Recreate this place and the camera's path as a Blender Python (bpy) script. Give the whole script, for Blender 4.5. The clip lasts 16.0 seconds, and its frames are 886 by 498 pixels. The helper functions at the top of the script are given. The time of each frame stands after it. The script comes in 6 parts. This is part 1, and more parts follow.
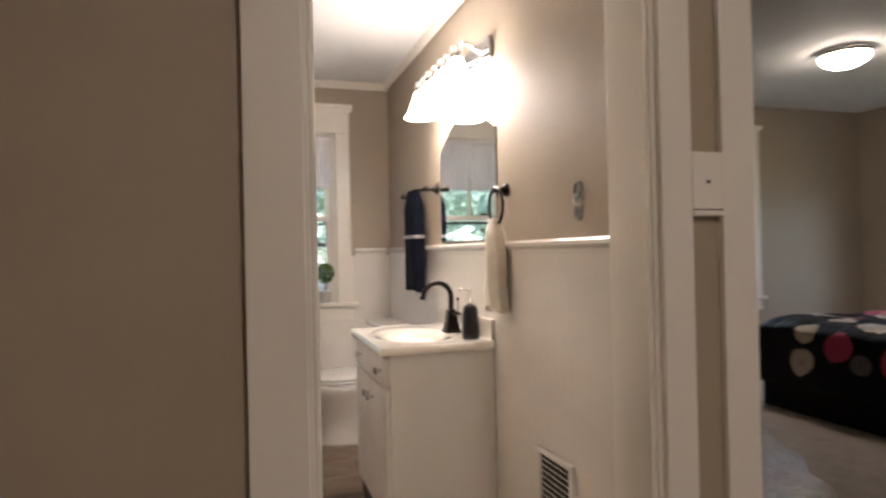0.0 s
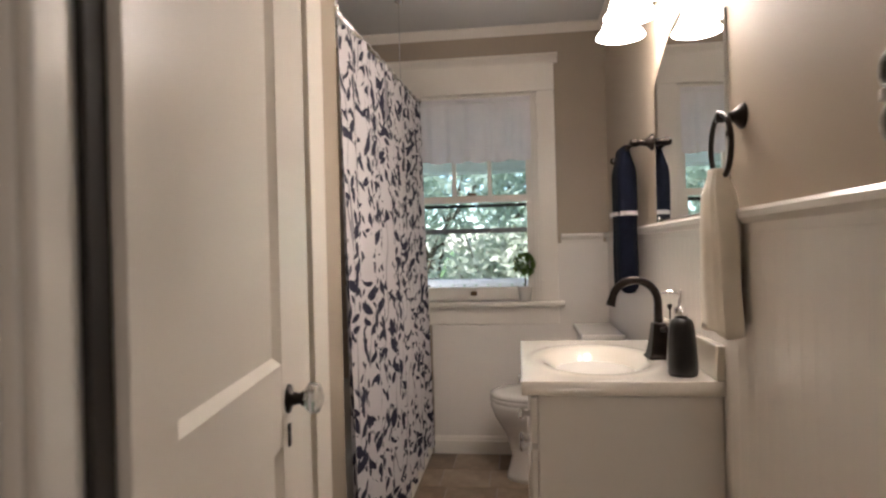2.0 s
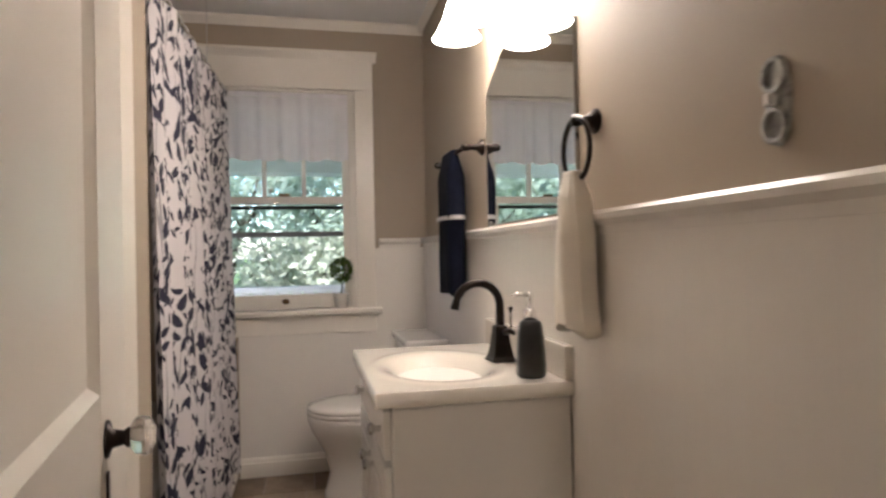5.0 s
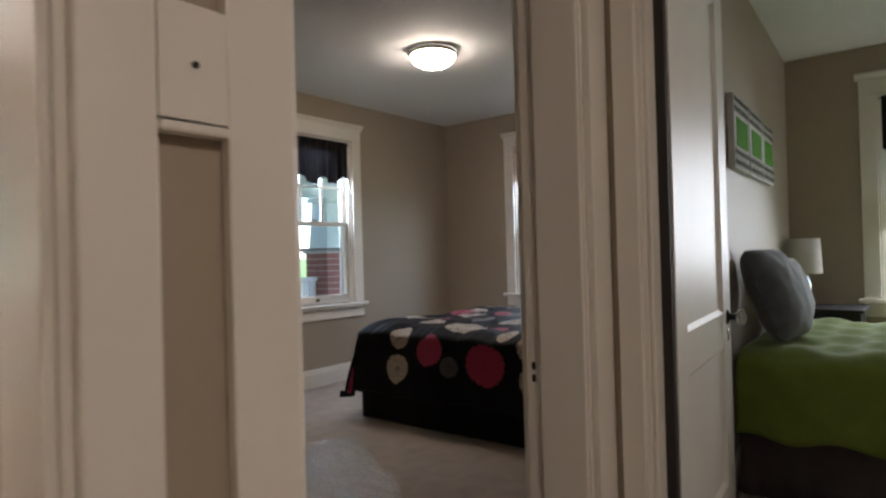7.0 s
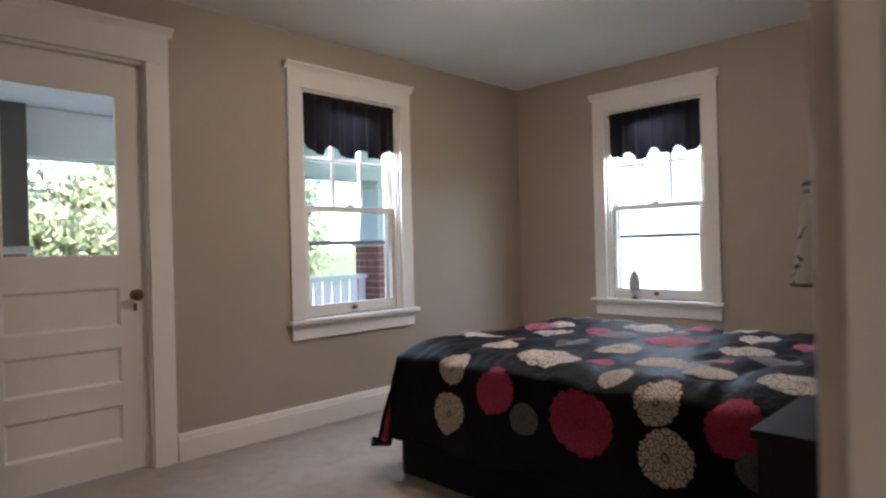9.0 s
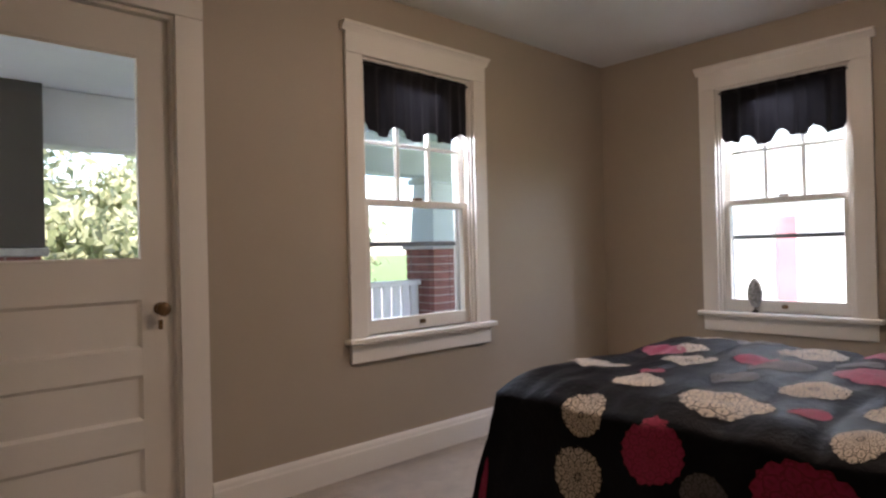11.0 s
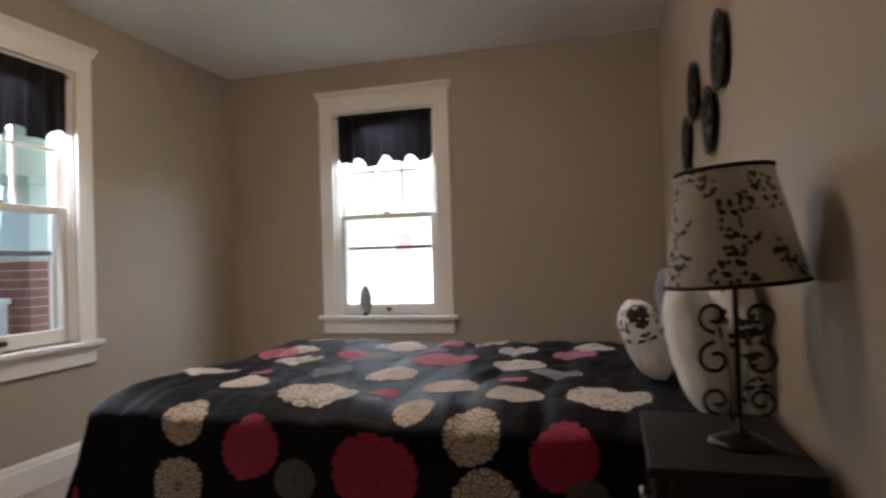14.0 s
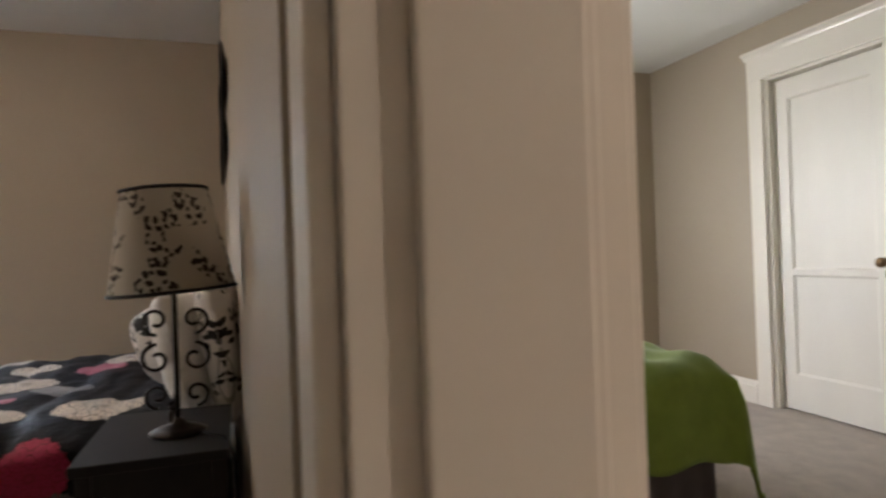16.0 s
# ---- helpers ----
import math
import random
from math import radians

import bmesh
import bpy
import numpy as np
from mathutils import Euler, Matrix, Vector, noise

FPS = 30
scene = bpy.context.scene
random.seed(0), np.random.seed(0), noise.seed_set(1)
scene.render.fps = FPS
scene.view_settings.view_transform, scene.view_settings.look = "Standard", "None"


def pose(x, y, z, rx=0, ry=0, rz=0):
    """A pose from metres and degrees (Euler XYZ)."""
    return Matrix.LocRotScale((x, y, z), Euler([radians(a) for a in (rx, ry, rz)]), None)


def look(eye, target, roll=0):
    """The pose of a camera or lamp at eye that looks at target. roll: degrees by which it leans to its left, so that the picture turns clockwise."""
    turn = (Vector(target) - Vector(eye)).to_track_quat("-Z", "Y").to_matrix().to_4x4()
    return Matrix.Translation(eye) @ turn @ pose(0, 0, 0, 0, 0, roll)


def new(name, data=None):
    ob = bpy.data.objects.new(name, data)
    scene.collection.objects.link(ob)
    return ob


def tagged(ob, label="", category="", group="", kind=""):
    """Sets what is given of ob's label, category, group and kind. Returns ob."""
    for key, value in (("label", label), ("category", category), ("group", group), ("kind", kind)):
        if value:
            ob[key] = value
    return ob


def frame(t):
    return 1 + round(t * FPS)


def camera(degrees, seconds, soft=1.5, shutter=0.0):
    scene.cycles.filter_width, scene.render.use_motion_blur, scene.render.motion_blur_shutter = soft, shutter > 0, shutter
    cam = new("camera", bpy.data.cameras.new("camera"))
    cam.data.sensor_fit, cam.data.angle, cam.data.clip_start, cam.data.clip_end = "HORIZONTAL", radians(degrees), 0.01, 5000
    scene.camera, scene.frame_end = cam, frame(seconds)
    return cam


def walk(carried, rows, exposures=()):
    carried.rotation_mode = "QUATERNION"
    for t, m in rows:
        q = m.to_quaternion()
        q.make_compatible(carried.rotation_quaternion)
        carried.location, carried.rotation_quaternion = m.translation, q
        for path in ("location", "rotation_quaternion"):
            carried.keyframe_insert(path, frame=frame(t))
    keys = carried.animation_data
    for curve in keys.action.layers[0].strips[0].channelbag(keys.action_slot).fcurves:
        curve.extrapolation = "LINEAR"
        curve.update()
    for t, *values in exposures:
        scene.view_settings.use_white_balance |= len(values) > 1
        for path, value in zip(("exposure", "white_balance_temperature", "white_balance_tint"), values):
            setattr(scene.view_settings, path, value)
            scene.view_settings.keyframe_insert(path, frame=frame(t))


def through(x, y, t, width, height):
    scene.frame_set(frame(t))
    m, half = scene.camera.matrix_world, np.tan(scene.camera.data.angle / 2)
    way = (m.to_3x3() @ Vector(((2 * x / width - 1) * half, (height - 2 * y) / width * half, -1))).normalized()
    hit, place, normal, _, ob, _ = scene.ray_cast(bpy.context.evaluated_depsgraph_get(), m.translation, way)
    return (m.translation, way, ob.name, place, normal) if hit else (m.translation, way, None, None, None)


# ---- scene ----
cam = camera(71.4, 16.0, soft=2.4, shutter=0.4)
# seconds, eye x y z, yaw, pitch, roll
ROWS = [
    (0.0, 0.060, 0.060, 1.163, -17.89, 0.22, 1.27),
    (0.5, 0.235, 0.160, 1.158, -7.60, 0.10, 1.24),
    (1.0, 0.395, 0.360, 1.144, -1.50, 0.04, 1.28),
    (1.5, 0.500, 0.595, 1.120, 4.42, 0.06, 1.32),
    (2.0, 0.546, 0.856, 1.124, 7.01, 0.08, 1.41),
    (2.5, 0.491, 1.107, 1.112, 6.33, 0.07, 1.46),
    (3.0, 0.413, 1.297, 1.114, 2.89, 0.02, 1.35),
    (3.2, 0.400, 1.350, 1.113, 1.30, -0.01, 1.27),
    (5.5, 0.402, 0.786, 1.110, -20.65, 0.88, 1.43),
    (6.0, 0.370, 0.590, 1.113, -32.45, 0.62, 1.70),
    (6.5, 0.495, 0.545, 1.102, -44.95, 0.45, 1.75),
    (7.0, 0.717, 0.586, 1.088, -51.70, 0.45, 1.58),
    (7.5, 0.974, 0.771, 1.086, -50.85, 0.22, 1.60),
    (8.0, 1.190, 0.967, 1.106, -47.65, -0.03, 1.51),
    (8.5, 1.464, 1.151, 1.102, -45.89, -0.04, 1.49),
    (9.0, 1.652, 1.337, 1.100, -45.23, -0.08, 1.45),
    (9.5, 1.776, 1.565, 1.102, -42.99, 0.09, 1.38),
    (9.7, 1.805, 1.651, 1.104, -41.58, 0.17, 1.36),
    (11.8, 1.970, 2.146, 1.098, -45.18, 0.74, 1.40),
    (12.0, 1.964, 2.125, 1.096, -47.78, 0.84, 1.44),
    (12.5, 1.933, 2.073, 1.091, -54.36, 0.74, 1.50),
    (13.0, 1.934, 2.032, 1.081, -60.86, 0.73, 1.57),
    (13.5, 1.916, 1.980, 1.076, -67.48, 0.74, 1.67),
    (14.0, 1.930, 1.893, 1.070, -74.40, 0.80, 1.68),
    (14.5, 1.892, 1.780, 1.078, -82.85, 0.70, 1.70),
    (15.0, 1.830, 1.672, 1.078, -91.60, 0.62, 1.86),
    (15.5, 1.785, 1.592, 1.068, -100.40, 0.60, 1.96),
    (16.0, 1.756, 1.503, 1.067, -108.15, 0.30, 2.00),
]
EXPOSURES = [(0.0, 2.45, 6020, 15), (1.0, 2.38, 6020, 15), (2.0, 1.90, 6020, 15), (3.2, 1.98, 6020, 15), (5.5, 1.98, 6020, 15), (6.5, 1.92, 6020, 15), (7.0, 2.45, 5950, 14), (7.5, 2.87, 6020, 15), (8.0, 3.0, 6020, 15), (8.5, 2.92, 5850, 18), (9.5, 2.87, 6020, 19), (11.8, 2.50, 6650, 25), (12.5, 2.66, 6600, 25), (13.5, 2.75, 6400, 17), (14.0, 2.78, 6400, 18), (14.5, 3.25, 6400, 17), (15.0, 3.50, 6350, 15), (15.5, 3.60, 6150, 15), (16.0, 3.20, 6250, 15)]
walk(cam, [(t, pose(x, y, z, 90 + pitch, roll, yaw)) for t, x, y, z, yaw, pitch, roll in ROWS], EXPOSURES)

# ---- world and lights ----
world = bpy.data.worlds.new("world")
scene.world = world
world.use_nodes = True
wn = world.node_tree
sky = wn.nodes.new("ShaderNodeTexSky")
sky.sky_type, sky.sun_disc = "NISHITA", False
sky.sun_elevation, sky.sun_rotation = radians(49), radians(210)
wn.links.new(sky.outputs[0], wn.nodes["Background"].inputs[0])
wn.nodes["Background"].inputs[1].default_value = 0.15


def lamp(name, kind, m, power, colour=(1, 1, 1), **more):
    data = bpy.data.lights.new(name, kind)
    data.energy, data.color = power, colour
    if kind == "AREA":
        data.shape = "RECTANGLE"
        data.size, data.size_y = more["size"]
    elif kind == "SUN":
        data.angle = more["angle"]
    else:
        data.shadow_soft_size = more["size"]
    ob = new(name, data)
    ob.matrix_world = m
    return ob


lamp("sun", "SUN", look((0, 0, 0), (0.35, 0.60, -0.80)), 4.2, (1, 0.95, 0.86), angle=radians(0.6))
# daylight of the sky in the heads of the window openings
COOL = (0.74, 0.87, 1.0)
lamp("window_light_north", "AREA", look((4.17, 4.80, 1.90), (4.0, 3.4, 0.6)), 5.5, COOL, size=(0.36, 0.28))
lamp("window_light_east", "AREA", look((6.11, 3.43, 1.90), (4.6, 3.2, 0.6)), 7.5, COOL, size=(0.36, 0.28))
lamp("window_light_second", "AREA", look((6.11, 0.465, 1.40), (4.7, -0.9, 0.1)), 10.5, (0.98, 0.97, 0.93), size=(0.72, 1.25))


# ---- materials ----
def tree(name):
    mat = bpy.data.materials.new(name)
    mat.use_nodes = True
    nt = mat.node_tree
    return mat, nt, nt.nodes["Principled BSDF"]


def node(nt, kind, **sets):
    n = nt.nodes.new("ShaderNode" + kind)
    for key, value in sets.items():
        n.inputs[key].default_value = value
    return n


def noise_tex(nt, scale, detail=4, rough=0.55, stretch=None):
    n = node(nt, "TexNoise", Scale=scale, Detail=detail, Roughness=rough)
    co = nt.nodes.new("ShaderNodeTexCoord")
    if stretch:
        mp = node(nt, "Mapping", Scale=stretch)
        nt.links.new(co.outputs["Object"], mp.inputs[0])
        nt.links.new(mp.outputs[0], n.inputs["Vector"])
    else:
        nt.links.new(co.outputs["Object"], n.inputs["Vector"])
    return n


def ramp(nt, source, stops):
    r = nt.nodes.new("ShaderNodeValToRGB")
    el = r.color_ramp.elements
    while len(el) < len(stops):
        el.new(0.5)
    for e, (p, c) in zip(el, stops):
        e.position, e.color = p, (*c, 1) if len(c) == 3 else c
    nt.links.new(source, r.inputs[0])
    return r


def scaled(c, k):
    return tuple(min(1, v * k) for v in c)


def surface(name, colour, rough=0.5, metal=0.0, vary=0.08, scale=3.0, fine=60.0, bump=0.15, depth=0.002, sheen=0.0, coat=0.0, stretch=None):
    """A painted or plain surface with broad blotches, fine relief and uneven gloss."""
    mat, nt, b = tree(name)
    big = noise_tex(nt, scale, 5, 0.6, stretch)
    r = ramp(nt, big.outputs[0], [(0.3, scaled(colour, 1 - vary)), (0.7, scaled(colour, 1 + vary))])
    nt.links.new(r.outputs[0], b.inputs["Base Color"])
    small = noise_tex(nt, fine, 3, 0.6, stretch)
    bp = node(nt, "Bump", Strength=bump, Distance=depth)
    nt.links.new(small.outputs[0], bp.inputs["Height"])
    nt.links.new(bp.outputs[0], b.inputs["Normal"])
    rr = node(nt, "MapRange")
    rr.inputs[3].default_value, rr.inputs[4].default_value = max(0.01, rough * 0.93), min(1, rough * 1.07)
    nt.links.new(big.outputs[0], rr.inputs[0])
    nt.links.new(rr.outputs[0], b.inputs["Roughness"])
    b.inputs["Metallic"].default_value = metal
    b.inputs["Sheen Weight"].default_value = sheen
    b.inputs["Coat Weight"].default_value = coat
    return mat


M_WALL = surface("wall_paint", (0.40, 0.335, 0.255), 0.55, vary=0.03, scale=1.6, fine=220, bump=0.12)
M_CEIL = surface("ceiling_paint", (0.74, 0.74, 0.73), 0.8, vary=0.03, scale=1.2, fine=150, bump=0.2)
M_TRIM = surface("trim_paint", (0.80, 0.755, 0.68), 0.29, vary=0.012, scale=5, fine=55, bump=0.05, stretch=(1, 1, 0.25))
M_DOOR_PAINT = surface("worn_door_paint", (0.78, 0.745, 0.68), 0.43, vary=0.03, scale=5, fine=55, bump=0.08, stretch=(1, 1, 0.25))
M_BEAD = surface("wainscot_paint", (0.81, 0.77, 0.71), 0.26, vary=0.012, scale=3, fine=45, bump=0.03)
M_CARPET = surface("carpet", (0.43, 0.36, 0.295), 0.95, vary=0.17, scale=9, fine=450, bump=0.9, depth=0.006, sheen=0.3)
M_BLACK = surface("black_wood", (0.010, 0.009, 0.009), 0.55, vary=0.3, scale=6, fine=50, bump=0.1)
M_BLACK.node_tree.nodes["Principled BSDF"].inputs["Specular IOR Level"].default_value = 0.28
M_BRONZE = surface("oiled_bronze", (0.022, 0.016, 0.013), 0.32, metal=0.75, vary=0.3, scale=20, fine=80, bump=0.05)
M_CHROME = surface("chrome", (0.75, 0.75, 0.75), 0.12, metal=1.0, vary=0.05, scale=10, fine=50, bump=0.02)
M_PORCELAIN = surface("porcelain", (0.80, 0.77, 0.72), 0.08, vary=0.015, scale=3, fine=20, bump=0.01, coat=0.4)
M_VANITY = surface("vanity_paint", (0.80, 0.77, 0.72), 0.3, vary=0.02, scale=5, fine=30, bump=0.04)


# ---- mesh helpers ----
def link(name, bm, mat, smooth=False):
    me = bpy.data.meshes.new(name)
    if smooth:
        for f in bm.faces:
            f.smooth = True
    bm.to_mesh(me)
    bm.free()
    for m in (mat if isinstance(mat, (list, tuple)) else [mat]):
        me.materials.append(m)
    return new(name, me)


def part(name, bm, mat, parent=None, label="", smooth=False):
    """Links a bmesh as one mesh object under a thing or a part (all coordinates are the world's)."""
    ob = link(name, bm, mat, smooth)
    if parent:
        ob.parent = parent
        ob.matrix_parent_inverse = parent.matrix_world.inverted()
    if label:
        ob["label"] = label
    return ob


def thing(name, x, y, z, label, category, group="", kind="", rz=0):
    ob = new(name)
    ob.empty_display_size = 0.05
    ob.matrix_world = pose(x, y, z, 0, 0, rz)
    bpy.context.view_layer.update()
    return tagged(ob, label, category, group, kind)


def box(x0, y0, z0, x1, y1, z1, bevel=0.0, seg=2, bm=None):
    """A box by its corners, with rounded edges, added to bm."""
    one = bmesh.new()
    m = Matrix.Translation(((x0 + x1) / 2, (y0 + y1) / 2, (z0 + z1) / 2)) @ Matrix.Diagonal((abs(x1 - x0), abs(y1 - y0), abs(z1 - z0), 1))
    bmesh.ops.create_cube(one, size=1, matrix=m)
    if bevel:
        bmesh.ops.bevel(one, geom=one.edges[:], offset=bevel, segments=seg, affect="EDGES", profile=0.5)
    if bm is None:
        return one
    return merge(bm, one)


def merge(bm, one, m=None):
    me = bpy.data.meshes.new("tmp")
    one.to_mesh(me)
    one.free()
    if m is not None:
        me.transform(m)
    bm.from_mesh(me)
    bpy.data.meshes.remove(me)
    return bm


def moved(bm, m):
    bmesh.ops.transform(bm, matrix=m, verts=bm.verts[:])
    return bm


def lathe(profile, seg=24, bm=None, m=None):
    """A turned body from (radius, height) pairs, about z."""
    one = bmesh.new()
    rings = []
    for r, z in profile:
        if r < 1e-6:
            rings.append([one.verts.new((0, 0, z))])
        else:
            rings.append([one.verts.new((r * math.cos(2 * math.pi * i / seg), r * math.sin(2 * math.pi * i / seg), z)) for i in range(seg)])
    for a, b in zip(rings, rings[1:]):
        for i in range(seg):
            j = (i + 1) % seg
            if len(a) == 1 and len(b) > 1:
                one.faces.new((a[0], b[j], b[i]))
            elif len(b) == 1 and len(a) > 1:
                one.faces.new((a[i], a[j], b[0]))
            elif len(a) > 1:
                one.faces.new((a[i], a[j], b[j], b[i]))
    bmesh.ops.recalc_face_normals(one, faces=one.faces[:])
    if m is not None:
        moved(one, m)
    return one if bm is None else merge(bm, one)


def tube(points, r, seg=10, bm=None, closed=False):
    """A round bar along points; r is one radius or one for each point."""
    one = bmesh.new()
    pts = [Vector(p) for p in points]
    n = len(pts)
    rs = r if isinstance(r, (list, tuple)) else [r] * n
    rings, up = [], None
    for i, p in enumerate(pts):
        a = pts[(i - 1) % n] if closed else pts[max(i - 1, 0)]
        b = pts[(i + 1) % n] if closed else pts[min(i + 1, n - 1)]
        d = (b - a).normalized()
        if up is None:
            up = Vector((0, 0, 1)) if abs(d.z) < 0.9 else Vector((1, 0, 0))
        side = d.cross(up).normalized()
        up = side.cross(d).normalized()
        rings.append([one.verts.new(p + rs[i] * (math.cos(2 * math.pi * k / seg) * side + math.sin(2 * math.pi * k / seg) * up)) for k in range(seg)])
    for i in range(n if closed else n - 1):
        a, b = rings[i], rings[(i + 1) % n]
        for k in range(seg):
            one.faces.new((a[k], a[(k + 1) % seg], b[(k + 1) % seg], b[k]))
    if not closed:
        one.faces.new(rings[0])
        one.faces.new(rings[-1])
    bmesh.ops.recalc_face_normals(one, faces=one.faces[:])
    return one if bm is None else merge(bm, one)


def sheet(fn, nu, nv, thick=0.0, closed_u=False):
    """A grid surface of fn(u, v), u and v from 0 to 1; thick: solid by that much."""
    bm = bmesh.new()
    g = [[bm.verts.new(fn(i / nu, j / nv)) for j in range(nv + 1)] for i in range(nu if closed_u else nu + 1)]
    for i in range(nu):
        for j in range(nv):
            k = (i + 1) % len(g)
            bm.faces.new((g[i][j], g[k][j], g[k][j + 1], g[i][j + 1]))
    if thick:
        bmesh.ops.recalc_face_normals(bm, faces=bm.faces[:])
        bmesh.ops.solidify(bm, geom=bm.faces[:], thickness=thick)
    bmesh.ops.recalc_face_normals(bm, faces=bm.faces[:])
    return bm


def frustum_panel(x0, z0, x1, z1, y, inset, rise, bm):
    """A raised or sunk field in the plane y = const, towards +rise."""
    v = [bm.verts.new(p) for p in ((x0, y, z0), (x1, y, z0), (x1, y, z1), (x0, y, z1))]
    w = [bm.verts.new(p) for p in ((x0 + inset, y + rise, z0 + inset), (x1 - inset, y + rise, z0 + inset), (x1 - inset, y + rise, z1 - inset), (x0 + inset, y + rise, z1 - inset))]
    for i in range(4):
        bm.faces.new((v[i], v[(i + 1) % 4], w[(i + 1) % 4], w[i]))
    bm.faces.new(w)
    return bm


def wall(name, axis, a0, a1, c0, c1, z0, z1, holes=(), mat=None):
    """A wall along axis 'x' or 'y' from a0 to a1, thick from c0 to c1, with holes (from, to, low, high)."""
    bm = bmesh.new()
    cuts_a = sorted({a0, a1, *[h[0] for h in holes], *[h[1] for h in holes]})
    for p, q in zip(cuts_a, cuts_a[1:]):
        inside = sorted([(h[2], h[3]) for h in holes if h[0] <= p + 1e-6 and h[1] >= q - 1e-6])
        low = z0
        for lo, hi in inside + [(z1, z1)]:
            if lo - low > 1e-4:
                if axis == "x":
                    box(p, c0, low, q, c1, lo, bm=bm)
                else:
                    box(c0, p, low, c1, q, lo, bm=bm)
            low = hi
    bmesh.ops.remove_doubles(bm, verts=bm.verts[:], dist=1e-5)
    seen, bad = {}, []
    for f in bm.faces:
        key = tuple(round(v, 4) for v in f.calc_center_median())
        if key in seen:
            bad += [f, seen[key]]
        seen[key] = f
    bmesh.ops.delete(bm, geom=list(set(bad)), context="FACES_ONLY")
    return tagged(link(name, bm, mat or M_WALL), "beige painted plaster wall", "wall", kind="structure")


def glass(name, tint=(1, 1, 1), rough=0.0):
    """Thin window glass: lets light straight through and mirrors a little."""
    mat, nt, b = tree(name)
    out = nt.nodes["Material Output"]
    tr, gl, mix, lw = node(nt, "BsdfTransparent"), node(nt, "BsdfGlossy"), nt.nodes.new("ShaderNodeMixShader"), node(nt, "LayerWeight", Blend=0.5)
    tr.inputs[0].default_value, gl.inputs["Roughness"].default_value = (*tint, 1), rough
    edge, gloss = nt.nodes.new("ShaderNodeMath"), nt.nodes.new("ShaderNodeMath")
    edge.operation, gloss.operation = "POWER", "MULTIPLY_ADD"
    edge.inputs[1].default_value, gloss.inputs[1].default_value, gloss.inputs[2].default_value = 5.0, 0.8, 0.03
    nt.links.new(lw.outputs["Facing"], edge.inputs[0])
    nt.links.new(edge.outputs[0], gloss.inputs[0])
    nt.links.new(gloss.outputs[0], mix.inputs[0])
    nt.links.new(tr.outputs[0], mix.inputs[1])
    nt.links.new(gl.outputs[0], mix.inputs[2])
    nt.links.new(mix.outputs[0], out.inputs[0])
    return mat


def glow(name, colour, strength, base=(0.85, 0.83, 0.8)):
    mat, nt, b = tree(name)
    b.inputs["Base Color"].default_value = (*base, 1)
    b.inputs["Roughness"].default_value = 0.3
    b.inputs["Emission Color"].default_value = (*colour, 1)
    b.inputs["Emission Strength"].default_value = strength
    return mat


def cloth(name, colour, vary=0.15, weave=900, sheen=0.4, through=0.0):
    mat = surface(name, colour, 0.9, vary=vary, scale=9, fine=weave, bump=0.5, depth=0.001, sheen=sheen)
    mat.node_tree.nodes["Principled BSDF"].inputs["Specular IOR Level"].default_value = 0.12
    if through:
        nt = mat.node_tree
        out, b = nt.nodes["Material Output"], nt.nodes["Principled BSDF"]
        tl, mix = node(nt, "BsdfTranslucent"), node(nt, "MixShader", Fac=through)
        tl.inputs[0].default_value = (*colour, 1)
        nt.links.new(b.outputs[0], mix.inputs[1])
        nt.links.new(tl.outputs[0], mix.inputs[2])
        nt.links.new(mix.outputs[0], out.inputs[0])
    return mat


M_GLASS = glass("window_glass")
M_STORM = glass("storm_glass", (0.86, 0.93, 0.93))
M_BULB = glow("bath_shade_glow", (1.0, 0.86, 0.71), 7.2)
M_DOME = glow("dome_glow", (1.0, 0.82, 0.63), 10.0)
M_DOME_HALL = glow("hall_dome_glow", (1.0, 0.84, 0.68), 19.0)
M_NAVY = cloth("navy_towel", (0.004, 0.0055, 0.013), 0.3, 700, 0.0)
M_WHITE_TOWEL = cloth("cream_towel", (0.78, 0.72, 0.62), 0.06, 500, 0.3)
M_BAND = cloth("white_band", (0.8, 0.78, 0.76), 0.05)
M_VALANCE_W = cloth("white_sheer", (0.82, 0.78, 0.79), 0.05, 700, 0.1, through=0.3)
M_VALANCE_B = cloth("black_valance", (0.010, 0.009, 0.010), 0.3, 600, 0.15, through=0.05)
M_COMFORTER = surface("comforter_black", (0.006, 0.0055, 0.007), 0.55, vary=0.35, scale=9, fine=38, bump=0.45, depth=0.012)
M_COMFORTER.node_tree.nodes["Principled BSDF"].inputs["Specular IOR Level"].default_value = 0.10
M_SKIRT = cloth("black_bedskirt", (0.006, 0.005, 0.006), 0.3, 500, 0.1)
M_GREEN = cloth("green_quilt", (0.185, 0.25, 0.045), 0.15, 500, 0.2)
M_GREYSKIRT = cloth("grey_bedskirt", (0.10, 0.085, 0.085), 0.12, 500, 0.1)
M_GREYPIL = cloth("grey_pillowcase", (0.13, 0.14, 0.16), 0.2, 400, 0.4)
M_PORCH = surface("porch_paint", (0.66, 0.66, 0.665), 0.6, vary=0.06, scale=2)
# Dark brown carries the porch's shade in the post's colour
M_SHADED_POST = surface("shaded_post", (0.07, 0.06, 0.05), 0.6, vary=0.15, scale=4)
M_BRASS = surface("old_brass", (0.16, 0.10, 0.05), 0.35, metal=0.8, vary=0.3, scale=30)
M_DARKSLOT = surface("dark_slot", (0.02, 0.016, 0.012), 0.7, vary=0.2)
M_BRICK = surface("brick", (0.20, 0.075, 0.06), 0.85, vary=0.3, scale=14, fine=120, bump=0.6)
